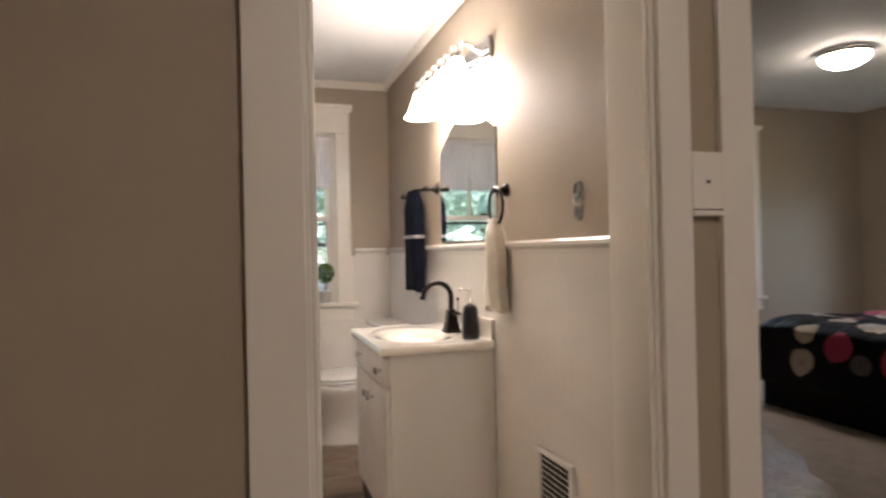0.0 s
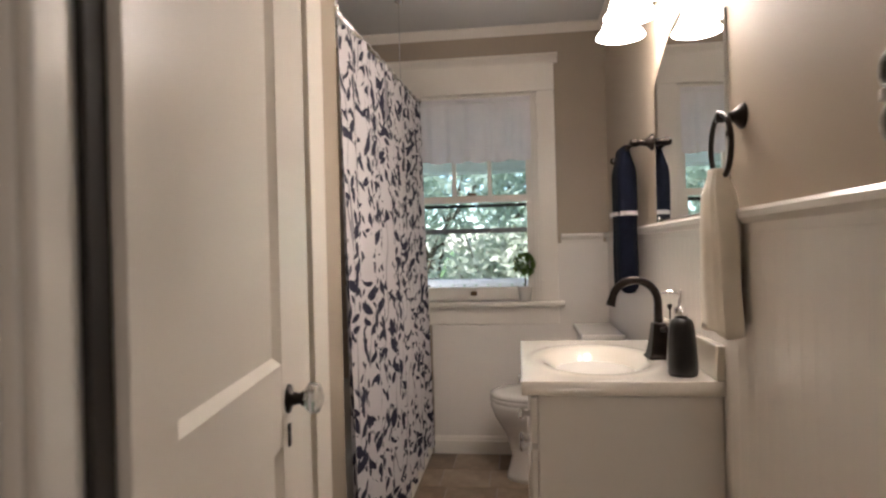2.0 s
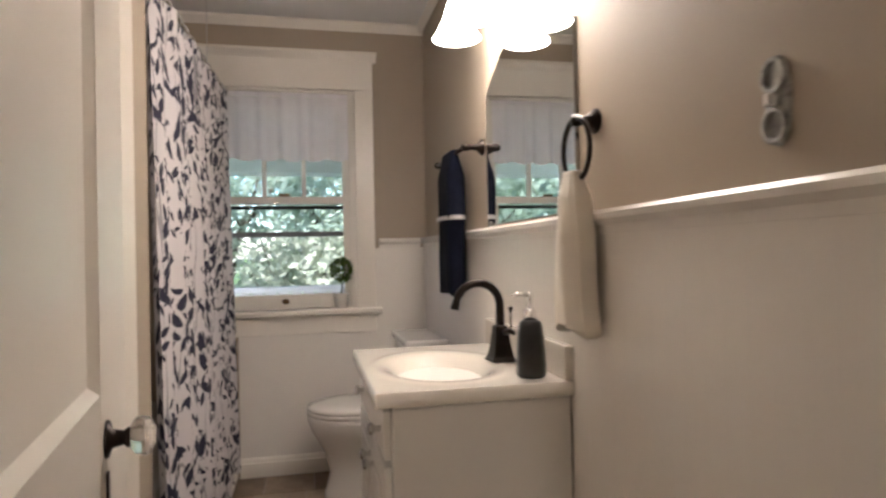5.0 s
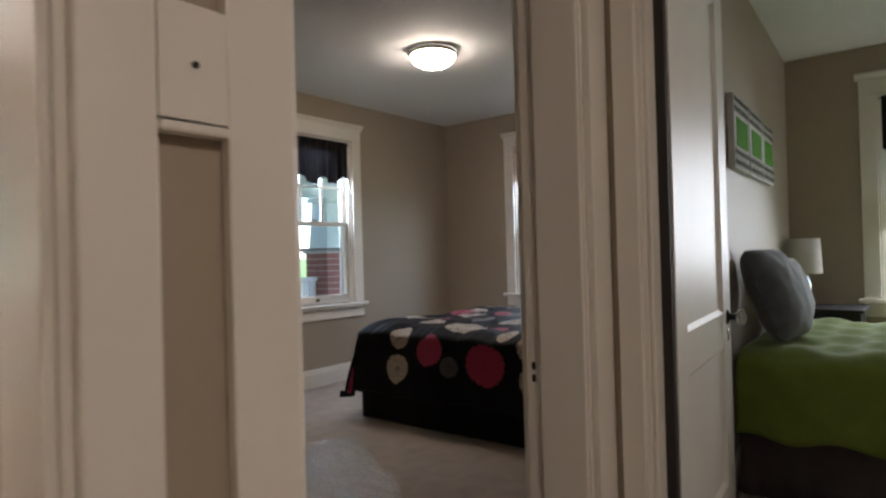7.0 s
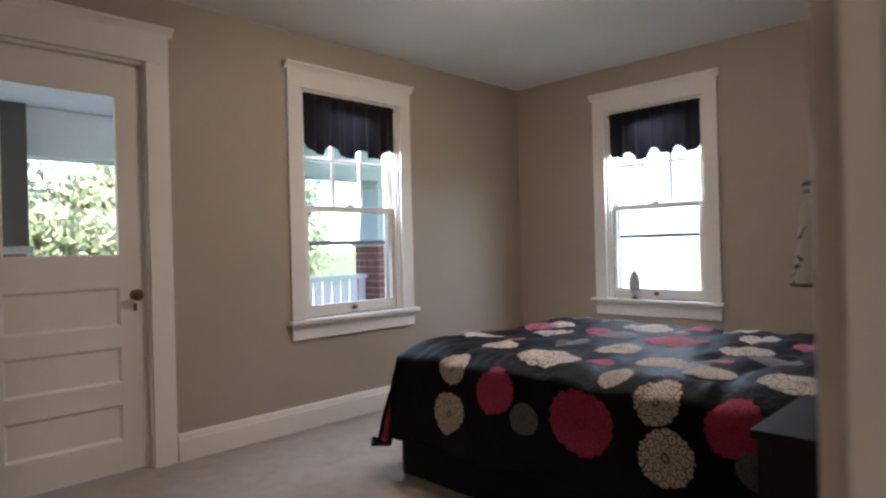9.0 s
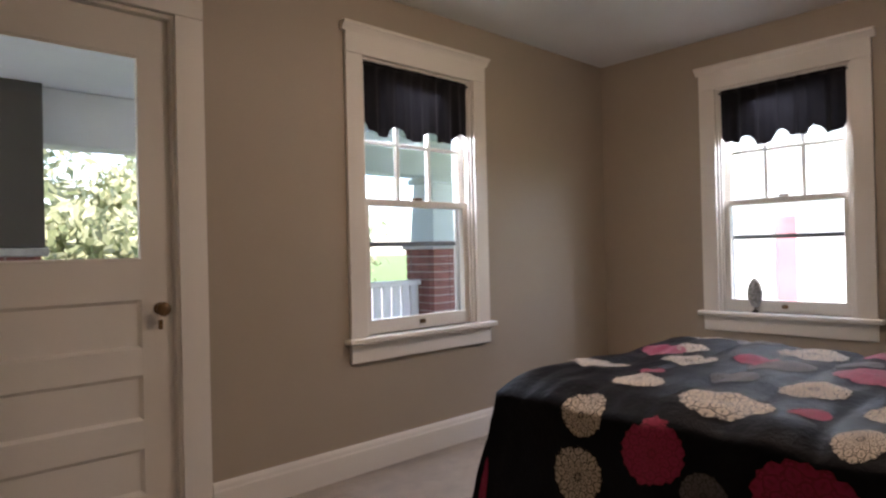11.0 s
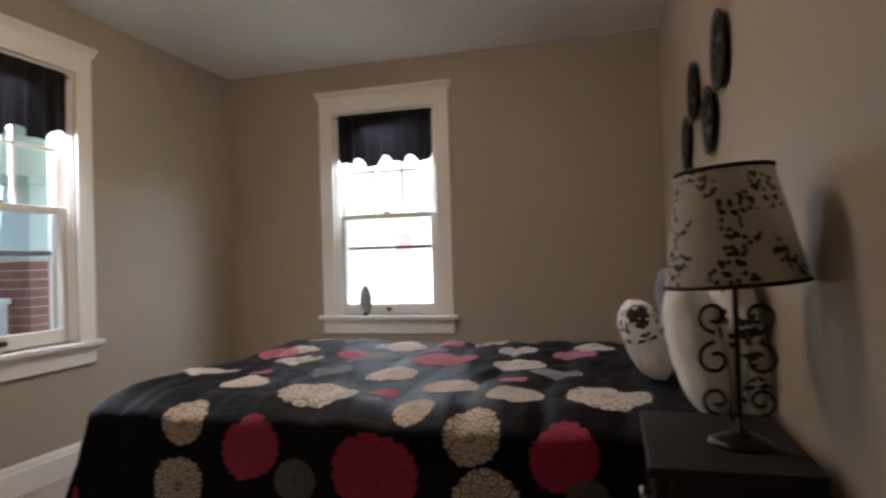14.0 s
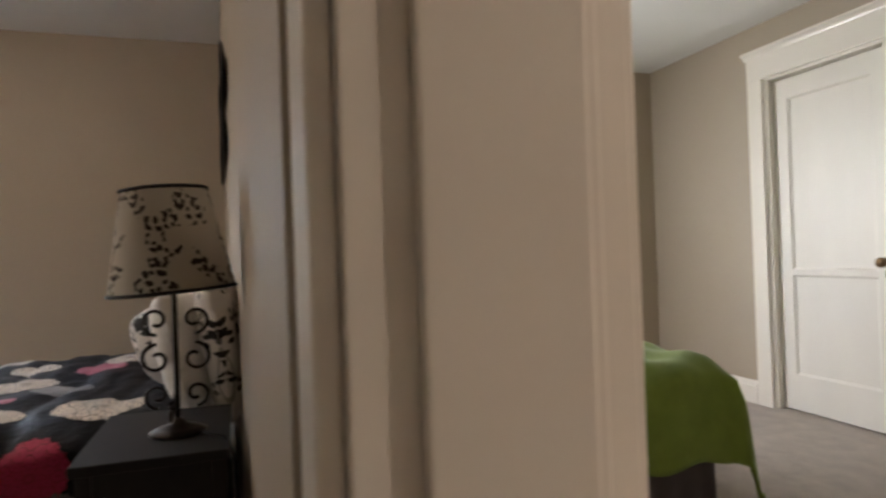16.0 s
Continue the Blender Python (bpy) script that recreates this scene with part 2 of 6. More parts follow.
M_MORTAR = surface("mortar", (0.40, 0.38, 0.35), 0.9, vary=0.15, scale=20, fine=150, bump=0.5)
M_GRASS = surface("lawn", (0.07, 0.13, 0.03), 0.95, vary=0.4, scale=2.0, fine=60, bump=0.8, depth=0.03)
M_ROAD = surface("concrete_path", (0.38, 0.37, 0.355), 0.9, vary=0.12, scale=3, fine=80, bump=0.4)
M_BARK = surface("bark", (0.11, 0.085, 0.06), 0.9, vary=0.35, scale=12, fine=60, bump=0.9, depth=0.02)
M_SIDING = surface("white_siding", (0.72, 0.71, 0.70), 0.6, vary=0.05, scale=2)
M_REDPAINT = surface("red_paint", (0.52, 0.20, 0.22), 0.5, vary=0.12, scale=3)
M_ROOF = surface("roof_shingle", (0.07, 0.065, 0.065), 0.9, vary=0.3, scale=9)
M_MIRROR = surface("mirror_silver", (0.88, 0.90, 0.89), 0.015, metal=1.0, vary=0.005, scale=2, fine=3, bump=0.0)


def leaf_material(name, a, b_):
    """Leaves that differ from clump to clump and let some light through."""
    mat, nt, b = tree(name)
    geo = nt.nodes.new("ShaderNodeNewGeometry")
    r = ramp(nt, geo.outputs["Random Per Island"], [(0.0, a), (1.0, b_)])
    nt.links.new(r.outputs[0], b.inputs["Base Color"])
    b.inputs["Roughness"].default_value = 0.55
    tl, mix = nt.nodes.new("ShaderNodeBsdfTranslucent"), node(nt, "MixShader", Fac=0.55)
    nt.links.new(r.outputs[0], tl.inputs[0])
    nt.links.new(b.outputs[0], mix.inputs[1])
    nt.links.new(tl.outputs[0], mix.inputs[2])
    nt.links.new(mix.outputs[0], nt.nodes["Material Output"].inputs[0])
    return mat


# The first one's pale tones put outdoor glare and haze into the colour
M_LEAF_BRIGHT = leaf_material("overbright_leaf", (0.33, 0.40, 0.31), (0.66, 0.70, 0.60))
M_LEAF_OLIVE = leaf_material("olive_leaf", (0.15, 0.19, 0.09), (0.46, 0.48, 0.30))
M_TOPIARY = leaf_material("topiary_leaf", (0.05, 0.10, 0.015), (0.17, 0.24, 0.05))


def math_node(nt, op, a, b=None):
    n = nt.nodes.new("ShaderNodeMath")
    n.operation = op
    for i, v in enumerate((a, b)):
        if v is None:
            continue
        if isinstance(v, (int, float)):
            n.inputs[i].default_value = v
        else:
            nt.links.new(v, n.inputs[i])
    return n.outputs[0]


def leaf_print(nt, vec, scale, length, width, seed):
    """1 inside leaf shapes scattered over the cloth (vec in metres of cloth), one a cell, each turned its own way."""
    mp = node(nt, "Mapping", Location=(seed, seed * 1.7, 0), Scale=(scale, scale, scale))
    nt.links.new(vec, mp.inputs[0])
    vo = nt.nodes.new("ShaderNodeTexVoronoi")
    vo.voronoi_dimensions = "2D"
    vo.inputs["Scale"].default_value, vo.inputs["Randomness"].default_value = 1.0, 0.75
    nt.links.new(mp.outputs[0], vo.inputs["Vector"])
    sub = nt.nodes.new("ShaderNodeVectorMath")
    sub.operation = "SUBTRACT"
    nt.links.new(mp.outputs[0], sub.inputs[0])
    nt.links.new(vo.outputs["Position"], sub.inputs[1])
    sp = nt.nodes.new("ShaderNodeSeparateXYZ")
    nt.links.new(sub.outputs[0], sp.inputs[0])
    sc = nt.nodes.new("ShaderNodeSeparateColor")
    nt.links.new(vo.outputs["Color"], sc.inputs[0])
    ang = math_node(nt, "MULTIPLY", math_node(nt, "SUBTRACT", sc.outputs[0], 0.5), 2.6)
    ca, sa = math_node(nt, "COSINE", ang), math_node(nt, "SINE", ang)
    lx = math_node(nt, "ADD", math_node(nt, "MULTIPLY", sp.outputs[0], ca), math_node(nt, "MULTIPLY", sp.outputs[1], sa))
    ly = math_node(nt, "SUBTRACT", math_node(nt, "MULTIPLY", sp.outputs[1], ca), math_node(nt, "MULTIPLY", sp.outputs[0], sa))
    q = math_node(nt, "DIVIDE", ly, length)
    rim = math_node(nt, "MULTIPLY", math_node(nt, "SUBTRACT", 1.0, math_node(nt, "MULTIPLY", q, q)), width)
    inside = math_node(nt, "LESS_THAN", math_node(nt, "ABSOLUTE", lx), rim)
    keep = math_node(nt, "GREATER_THAN", sc.outputs[1], 0.22)
    return math_node(nt, "MULTIPLY", inside, keep)


def print_cloth(name, ground, ink, layers, stems=True, through=0.15, sprays=0.0, bare=0.0):
    mat, nt, b = tree(name)
    uv = nt.nodes.new("ShaderNodeUVMap")
    vec = uv.outputs[0]
    total = None
    for scale, length, width, seed in layers:
        m = leaf_print(nt, vec, scale, length, width, seed)
        total = m if total is None else math_node(nt, "MAXIMUM", total, m)
    if sprays:
        cl = node(nt, "TexNoise", Scale=sprays, Detail=0.0)
        nt.links.new(vec, cl.inputs["Vector"])
        total = math_node(nt, "MULTIPLY", total, math_node(nt, "GREATER_THAN", cl.outputs[0], 0.52))
    if bare:
        cl = node(nt, "TexNoise", Scale=8.0, Detail=1.0)
        nt.links.new(vec, cl.inputs["Vector"])
        total = math_node(nt, "MULTIPLY", total, math_node(nt, "GREATER_THAN", cl.outputs[0], bare))
    if stems:
        mp = node(nt, "Mapping", Scale=(1, 0.22, 1))
        nt.links.new(vec, mp.inputs[0])
        wv = node(nt, "TexNoise", Scale=9.0, Detail=1.0)
        nt.links.new(mp.outputs[0], wv.inputs["Vector"])
        line = math_node(nt, "LESS_THAN", math_node(nt, "ABSOLUTE", math_node(nt, "SUBTRACT", wv.outputs[0], 0.5)), 0.007)
        total = math_node(nt, "MAXIMUM", total, math_node(nt, "MULTIPLY", line, 0.55))
    mix = nt.nodes.new("ShaderNodeMix")
    mix.data_type = "RGBA"
    nt.links.new(total, mix.inputs["Factor"])
    mix.inputs[6].default_value, mix.inputs[7].default_value = (*ground, 1), (*ink, 1)
    nt.links.new(mix.outputs[2], b.inputs["Base Color"])
    b.inputs["Roughness"].default_value = 0.75
    weave = noise_tex(nt, 700, 2)
    bp = node(nt, "Bump", Strength=0.3, Distance=0.001)
    nt.links.new(weave.outputs[0], bp.inputs["Height"])
    nt.links.new(bp.outputs[0], b.inputs["Normal"])
    if through:
        tl, ms = nt.nodes.new("ShaderNodeBsdfTranslucent"), node(nt, "MixShader", Fac=through)
        nt.links.new(mix.outputs[2], tl.inputs[0])
        nt.links.new(b.outputs[0], ms.inputs[1])
        nt.links.new(tl.outputs[0], ms.inputs[2])
        nt.links.new(ms.outputs[0], nt.nodes["Material Output"].inputs[0])
    return mat


M_CURTAIN = print_cloth("leaf_curtain", (0.70, 0.67, 0.68), (0.022, 0.022, 0.05), [(11.5, 0.46, 0.19, 0.0), (16, 0.44, 0.17, 3.3), (23, 0.44, 0.15, 8.2)], bare=0.41)
M_SHADE = print_cloth("floral_shade", (0.50, 0.45, 0.37), (0.03, 0.02, 0.018), [(40, 0.42, 0.26, 1.0), (58, 0.4, 0.28, 4.0)], stems=False, through=0.25, sprays=14.0)
M_PILLOWPRINT = print_cloth("floral_pillow", (0.75, 0.72, 0.69), (0.02, 0.018, 0.018), [(22, 0.45, 0.2, 2.0), (34, 0.4, 0.25, 5.0)], through=0.0, sprays=7.0)


def medallion_material(name, light, dark, petals):
    """A printed flower: rings of petals drawn over the patch's own round coordinates."""
    mat, nt, b = tree(name)
    uv = nt.nodes.new("ShaderNodeUVMap")
    sp = nt.nodes.new("ShaderNodeSeparateXYZ")
    nt.links.new(uv.outputs[0], sp.inputs[0])
    ang, rad = sp.outputs[0], sp.outputs[1]
    nz = noise_tex(nt, 90, 3)
    jig = math_node(nt, "MULTIPLY", math_node(nt, "SUBTRACT", nz.outputs[0], 0.5), 0.05)
    turn = math_node(nt, "MULTIPLY", math_node(nt, "ADD", rad, jig), 4.5)
    k, e = math_node(nt, "FLOOR", turn), math_node(nt, "FRACT", turn)
    a = math_node(nt, "ADD", math_node(nt, "MULTIPLY", ang, float(petals)), math_node(nt, "MULTIPLY", k, 0.5))
    scallop = math_node(nt, "ABSOLUTE", math_node(nt, "COSINE", math_node(nt, "MULTIPLY", a, math.pi)))
    gap = math_node(nt, "SUBTRACT", e, math_node(nt, "ADD", 0.22, math_node(nt, "MULTIPLY", scallop, 0.72)))
    line = math_node(nt, "LESS_THAN", math_node(nt, "ABSOLUTE", math_node(nt, "ADD", gap, jig)), 0.115)
    vein = math_node(nt, "GREATER_THAN", math_node(nt, "COSINE", math_node(nt, "MULTIPLY", a, 6 * math.pi)), 0.45)
    vein = math_node(nt, "MULTIPLY", vein, math_node(nt, "LESS_THAN", e, 0.55))
    core = math_node(nt, "LESS_THAN", math_node(nt, "ABSOLUTE", math_node(nt, "SUBTRACT", rad, 0.13)), 0.03)
    val = math_node(nt, "MAXIMUM", math_node(nt, "MAXIMUM", line, core), math_node(nt, "MULTIPLY", vein, 0.8))
    lobe = math_node(nt, "MULTIPLY", math_node(nt, "ABSOLUTE", math_node(nt, "SUBTRACT", scallop, e)), 0.45)
    val = math_node(nt, "MAXIMUM", val, lobe)
    r = ramp(nt, val, [(0.0, light), (1.0, dark)])
    nt.links.new(r.outputs[0], b.inputs["Base Color"])
    b.inputs["Roughness"].default_value = 0.85
    b.inputs["Sheen Weight"].default_value = 0.3
    return mat


M_CREAM = medallion_material("medallion_cream", (0.76, 0.64, 0.49), (0.035, 0.024, 0.02), 10)
M_RED = medallion_material("medallion_red", (0.40, 0.014, 0.07), (0.22, 0.005, 0.03), 9)
M_GREY = medallion_material("medallion_grey", (0.13, 0.12, 0.12), (0.03, 0.025, 0.025), 8)


def tile_material(name):
    mat, nt, b = tree(name)
    info = nt.nodes.new("ShaderNodeObjectInfo")
    n = noise_tex(nt, 7, 6, 0.65)
    v = math_node(nt, "ADD", math_node(nt, "MULTIPLY", n.outputs[0], 0.75), math_node(nt, "MULTIPLY", info.outputs["Random"], 0.35))
    r = ramp(nt, v, [(0.25, (0.075, 0.052, 0.036)), (0.5, (0.19, 0.135, 0.09)), (0.75, (0.36, 0.275, 0.19)), (0.95, (0.48, 0.40, 0.30))])
    nt.links.new(r.outputs[0], b.inputs["Base Color"])
    b.inputs["Roughness"].default_value = 0.4
    bp = node(nt, "Bump", Strength=0.3, Distance=0.002)
    nt.links.new(n.outputs[0], bp.inputs["Height"])
    nt.links.new(bp.outputs[0], b.inputs["Normal"])
    return mat


M_TILE = tile_material("stone_vinyl")

# ---- plan ----
H_BED, H_BATH, H_HALL = 2.46, 2.33, 2.50
BX, BN = 1.03, 4.25              # bathroom's east and north faces
N1, E1 = 4.66, 5.97              # bedroom's north and east faces
H0, H1 = 1.262, 1.442            # hall face and room face of the doorway wall
JL, JR = 1.232, 2.165            # bedroom doorway
BL, BR = 0.165, 0.976              # bathroom doorway
SKEW = 0.034                     # the bedroom's south wall runs a little out of square
G_W, G_N, G_E, G_S = 2.40, 1.25, E1, -1.70
SKEW_SECOND = 0.045              # and its other face a little more
DOOR_H = 2.10
TOP = 2.62

# ---- floors and ceilings ----
tagged(link("floor", box(-1.2, -2.6, -0.1, 6.12, N1 + 0.15, 0), M_CARPET), "worn beige cut-pile carpet in bedrooms and hall", "floor", kind="structure")
tagged(link("ceiling", box(1.14, H1, H_BED, E1, N1, TOP), M_CEIL), "white painted bedroom ceiling", "ceiling", kind="structure")
tagged(link("ceiling_bathroom", box(-0.9, H1, H_BATH, BX, BN, TOP), M_CEIL), "white painted bathroom ceiling", "ceiling", kind="structure")
tagged(link("ceiling_hall", box(-1.0, -2.5, H_HALL, G_W - 0.14, H0, TOP), M_CEIL), "white painted hall ceiling", "ceiling", kind="structure")
tagged(link("ceiling_second_bedroom", box(G_W, G_S, H_BED, G_E, G_N + 0.17, TOP), M_CEIL), "white painted ceiling of the second bedroom", "ceiling", kind="structure")
tagged(link("roof", box(-1.2, -2.7, TOP, 6.2, N1 + 0.2, TOP + 0.1), M_ROOF), "dark roof over the house", "roof", kind="structure")

# ---- walls ----
BW = (-0.07, 0.655, 0.835, 1.972)         # bathroom window: from, to, sill, head
W1 = (3.77, 4.575, 0.68, 2.12)          # bedroom north window
W2 = (3.05, 3.812, 0.68, 2.12)          # bedroom east window
GW = (0.075, 0.855, 0.69, 2.12)          # second bedroom's window
ND = (2.07, 2.85)                        # door to the porch
GD = (0.385, 1.165)                        # second bedroom's doorway
CD = (4.05, 4.85)                        # closet door
wall("wall_bath_east", "y", H1, BN, BX, BX + 0.11, 0, TOP)
wall("wall_bath_north", "x", -1.0, BX + 0.11, BN, BN + 0.15, 0, TOP, [BW])
wall("wall_doorways", "x", -1.0, G_W, H0, H1, 0, TOP, [(BL, BR, 0, DOOR_H), (JL, JR, 0, DOOR_H)])
wall("wall_bath_west", "y", H1, BN, -1.0, -0.9, 0, TOP)
wall("wall_tub_end", "x", -0.9, -0.08, 2.52, 2.64, 0, H_BATH)
wall("wall_bath_west_inner", "y", H1, 2.64, -0.08, 0.02, 0, H_BATH)
tagged(link("closet_casing", box(0.0205, 2.335, 0.0, 0.038, 2.45, 2.05, 0.003), M_TRIM), "white door casing on the bathroom side wall", "trim", kind="structure")
wall("wall_bedroom_north", "x", BX + 0.11, E1 + 0.15, N1, N1 + 0.15, 0, TOP, [(*ND, 0, DOOR_H), W1])
wall("wall_house_step", "y", BN + 0.15, N1, BX, BX + 0.11, 0, TOP)
wall("wall_bedroom_east", "y", G_N + 0.165, N1, E1, E1 + 0.15, 0, TOP, [W2])
wall("wall_closet_south", "x", BX + 0.11, 1.88, 3.04, 3.14, 0, H_BED)
wall("wall_closet_east", "y", 3.14, N1, 1.78, 1.88, 0, H_BED)
ob = wall("wall_bedroom_south", "x", JR + 0.13, E1, G_N + 0.01, H1 + 0.02, 0, TOP)
for v in ob.data.vertices:
    v.co.y += (v.co.x - JR) * (SKEW if v.co.y > G_N + 0.05 else SKEW_SECOND)
second_north = lambda x: G_N + (x - G_W) * SKEW_SECOND
ob = wall("wall_second_north", "x", G_W, G_E + 0.15, G_N, G_N + 0.009, 0, TOP)
for v in ob.data.vertices:
    v.co.y += (v.co.x - G_W) * SKEW_SECOND
wall("wall_second_west", "y", -2.5, H0, G_W - 0.14, G_W, 0, TOP, [(*GD, 0, DOOR_H)])
wall("wall_second_east", "y", G_S - 0.15, second_north(G_E), G_E, G_E + 0.15, 0, TOP, [GW])
wall("wall_second_south", "x", G_W, G_E, G_S - 0.15, G_S, 0, TOP, [(*CD, 0, DOOR_H)])
wall("wall_hall_west", "y", -2.5, H0, -1.1, -1.0, 0, TOP)
wall("wall_hall_south", "x", -1.0, G_W - 0.14, -2.6, -2.5, 0, TOP)
wall("wall_closet_back", "x", G_W, G_E, -2.5, -2.4, 0, TOP)


# ---- trim ----
def framed(m):
    """A helper that makes bevelled boxes in a local frame: x along the wall, y outward, z up."""
    def make(x0, y0, z0, x1, y1, z1, bevel=0.003):
        return moved(box(x0, y0, z0, x1, y1, z1, bevel), m)
    return make


def profile_run(pts, x0, x1, m, bm=None):
    """A moulding: a closed profile of (y, z) pairs swept along local x."""
    one = bmesh.new()
    a = [one.verts.new((x0, y, z)) for y, z in pts]
    b = [one.verts.new((x1, y, z)) for y, z in pts]
    n = len(pts)
    for i in range(n):
        one.faces.new((a[i], a[(i + 1) % n], b[(i + 1) % n], b[i]))
    one.faces.new(a)
    one.faces.new(b)
    bmesh.ops.recalc_face_normals(one, faces=one.faces[:])
    moved(one, m)
    return one if bm is None else merge(bm, one)


def cap_profile(z, h=0.05, out=0.045):
    return [(0, z), (-0.022, z), (-0.026, z + h * 0.25), (-out * 0.8, z + h * 0.6), (-out, z + h * 0.7), (-out, z + h), (0, z + h)]


def base_profile(h=0.15):
    return [(0, 0), (-0.018, 0), (-0.018, h * 0.74), (-0.014, h * 0.8), (-0.012, h * 0.9), (-0.005, h), (0, h)]


def head_trim(owner, m, x0, x1, z, cw=0.115, high=0.145):
    """Head board and its moulded cap over an opening."""
    mk = framed(m)
    part("head_board", mk(x0 - cw, -0.022, z, x1 + cw, 0, z + high), M_TRIM, owner)
    part("head_cap", profile_run(cap_profile(z + high, 0.045, 0.05), x0 - cw - 0.02, x1 + cw + 0.02, m), M_TRIM, owner)


def window(name, m, w, z0, z1, muntins, rows, label, cw=0.10, high=0.15, mid=0.497, storm=True, rail_shadow=False):
    """A double-hung window in its opening with casing, stool and apron. Local x runs from 0 to w, y outward."""
    own = new(name)
    own.matrix_world = m @ Matrix.Translation((0, 0, z0))
    bpy.context.view_layer.update()
    tagged(own, label, "window", kind="structure")
    mk = framed(m)
    for x in (-cw, w):
        part("side_casing", mk(x, -0.02, z0, x + cw, 0, z1), M_TRIM, own)
    head_trim(own, m, 0, w, z1, cw, high)
    part("window_sill", mk(-cw - 0.03, -0.055, z0 - 0.028, w + cw + 0.03, 0.06, z0, 0.006), M_TRIM, own)
    part("apron", mk(-cw, -0.02, z0 - 0.125, w + cw, 0, z0 - 0.029), M_TRIM, own)
    for x in (0, w - 0.015):
        part("side_jamb", mk(x, 0.0, z0, x + 0.015, 0.15, z1), M_TRIM, own)
    for x in (0.015, w - 0.029):
        part("stop_bead", mk(x, 0.012, z0, x + 0.014, 0.03, z1), M_TRIM, own)
    part("head_jamb", mk(0.015, 0, z1 - 0.015, w - 0.015, 0.15, z1), M_TRIM, own)
    part("outer_sill", mk(0.015, 0.06, z0 - 0.03, w - 0.015, 0.19, z0 - 0.004), M_TRIM, own)
    zm = z0 + (z1 - z0) * mid
    a, b = 0.016, w - 0.016

    def sash(y, lo, hi, bottom, top, name):
        s = part(name, mk(a, y, lo, b, y + 0.033, lo + bottom), M_TRIM, own)
        part("top_rail", mk(a, y, hi - top, b, y + 0.033, hi), M_TRIM, s)
        for x in (a, b - 0.045):
            part("stile", mk(x, y + 0.001, lo + bottom, x + 0.045, y + 0.032, hi - top), M_TRIM, s)
        g = bmesh.new()
        box(a + 0.04, y + 0.014, lo + bottom - 0.005, b - 0.04, y + 0.018, hi - top + 0.005, bm=g)
        p = part("pane", moved(g, m), M_GLASS, s)
        p.visible_shadow = False
        return s
    sash(0.032, z0 + 0.002, zm + 0.02, 0.075, 0.036, "lower_sash")
    up = sash(0.068, zm - 0.016, z1 - 0.015, 0.036, 0.045, "upper_sash")
    x0, x1 = a + 0.045, b - 0.045
    for i in range(1, muntins):
        x = x0 + (x1 - x0) * i / muntins
        part("muntin", mk(x - 0.011, 0.070, zm + 0.02, x + 0.011, 0.098, z1 - 0.06), M_TRIM, up)
    for z in rows:
        part("muntin", mk(x0, 0.072, z - 0.010, x1, 0.096, z + 0.010), M_TRIM, up)
    lock = part("sash_lock", moved(box(w / 2 - 0.028, 0.034, zm + 0.02, w / 2 + 0.028, 0.066, zm + 0.036, 0.006), m), M_BRASS, own)
    lift = part("sash_lift", moved(box(w / 2 - 0.018, 0.014, z0 + 0.03, w / 2 + 0.018, 0.032, z0 + 0.055, 0.007), m), M_BRASS, own)
    if storm:
        st = part("storm_frame", mk(a, 0.118, z0, a + 0.03, 0.138, z1 - 0.02), M_SIDING, own)
        part("storm_stile", mk(b - 0.03, 0.118, z0, b, 0.138, z1 - 0.02), M_SIDING, own)
        zs = z0 + (z1 - z0) * (mid - 0.152)
        part("storm_rail", mk(a + 0.03, 0.119, zs - 0.014, b - 0.03, 0.137, zs + 0.014), surface_dark, own)
        if rail_shadow:
            # A near-black strip draws the shadow below the meeting rail
            part("rail_shadow_strip", mk(a + 0.03, 0.119, zm - 0.040, b - 0.03, 0.137, zm - 0.022), M_DARKSLOT, own)
        pn = part("storm_pane", moved(box(a + 0.033, 0.126, zs + 0.016, b - 0.033, 0.129, z1 - 0.022), m), M_STORM, own)
        pn.visible_shadow = False
    return own


surface_dark = surface("storm_metal", (0.20, 0.21, 0.22), 0.4, metal=0.5, vary=0.1)
AT_N = lambda x, y: pose(x, y, 0)
AT_E = lambda x, y: pose(x, y, 0, 0, 0, -90)
window("window_1", AT_N(BW[0], BN), BW[1] - BW[0], BW[2], BW[3], 3, [], "white double-hung bathroom window above the toilet", rail_shadow=True)
window("window_2", AT_N(W1[0], N1), W1[1] - W1[0], W1[2], W1[3], 3, [1.70], "white double-hung bedroom window facing the porch", high=0.105, mid=0.4815)
window("window_3", AT_E(E1, W2[1]), W2[1] - W2[0], W2[2], W2[3], 3, [1.70], "white double-hung bedroom window behind the bed", high=0.105, mid=0.4815)
window("window_4", AT_E(G_E, GW[1]), GW[1] - GW[0], GW[2], GW[3], 3, [1.70], "white double-hung window of the second bedroom", high=0.105, mid=0.4815)


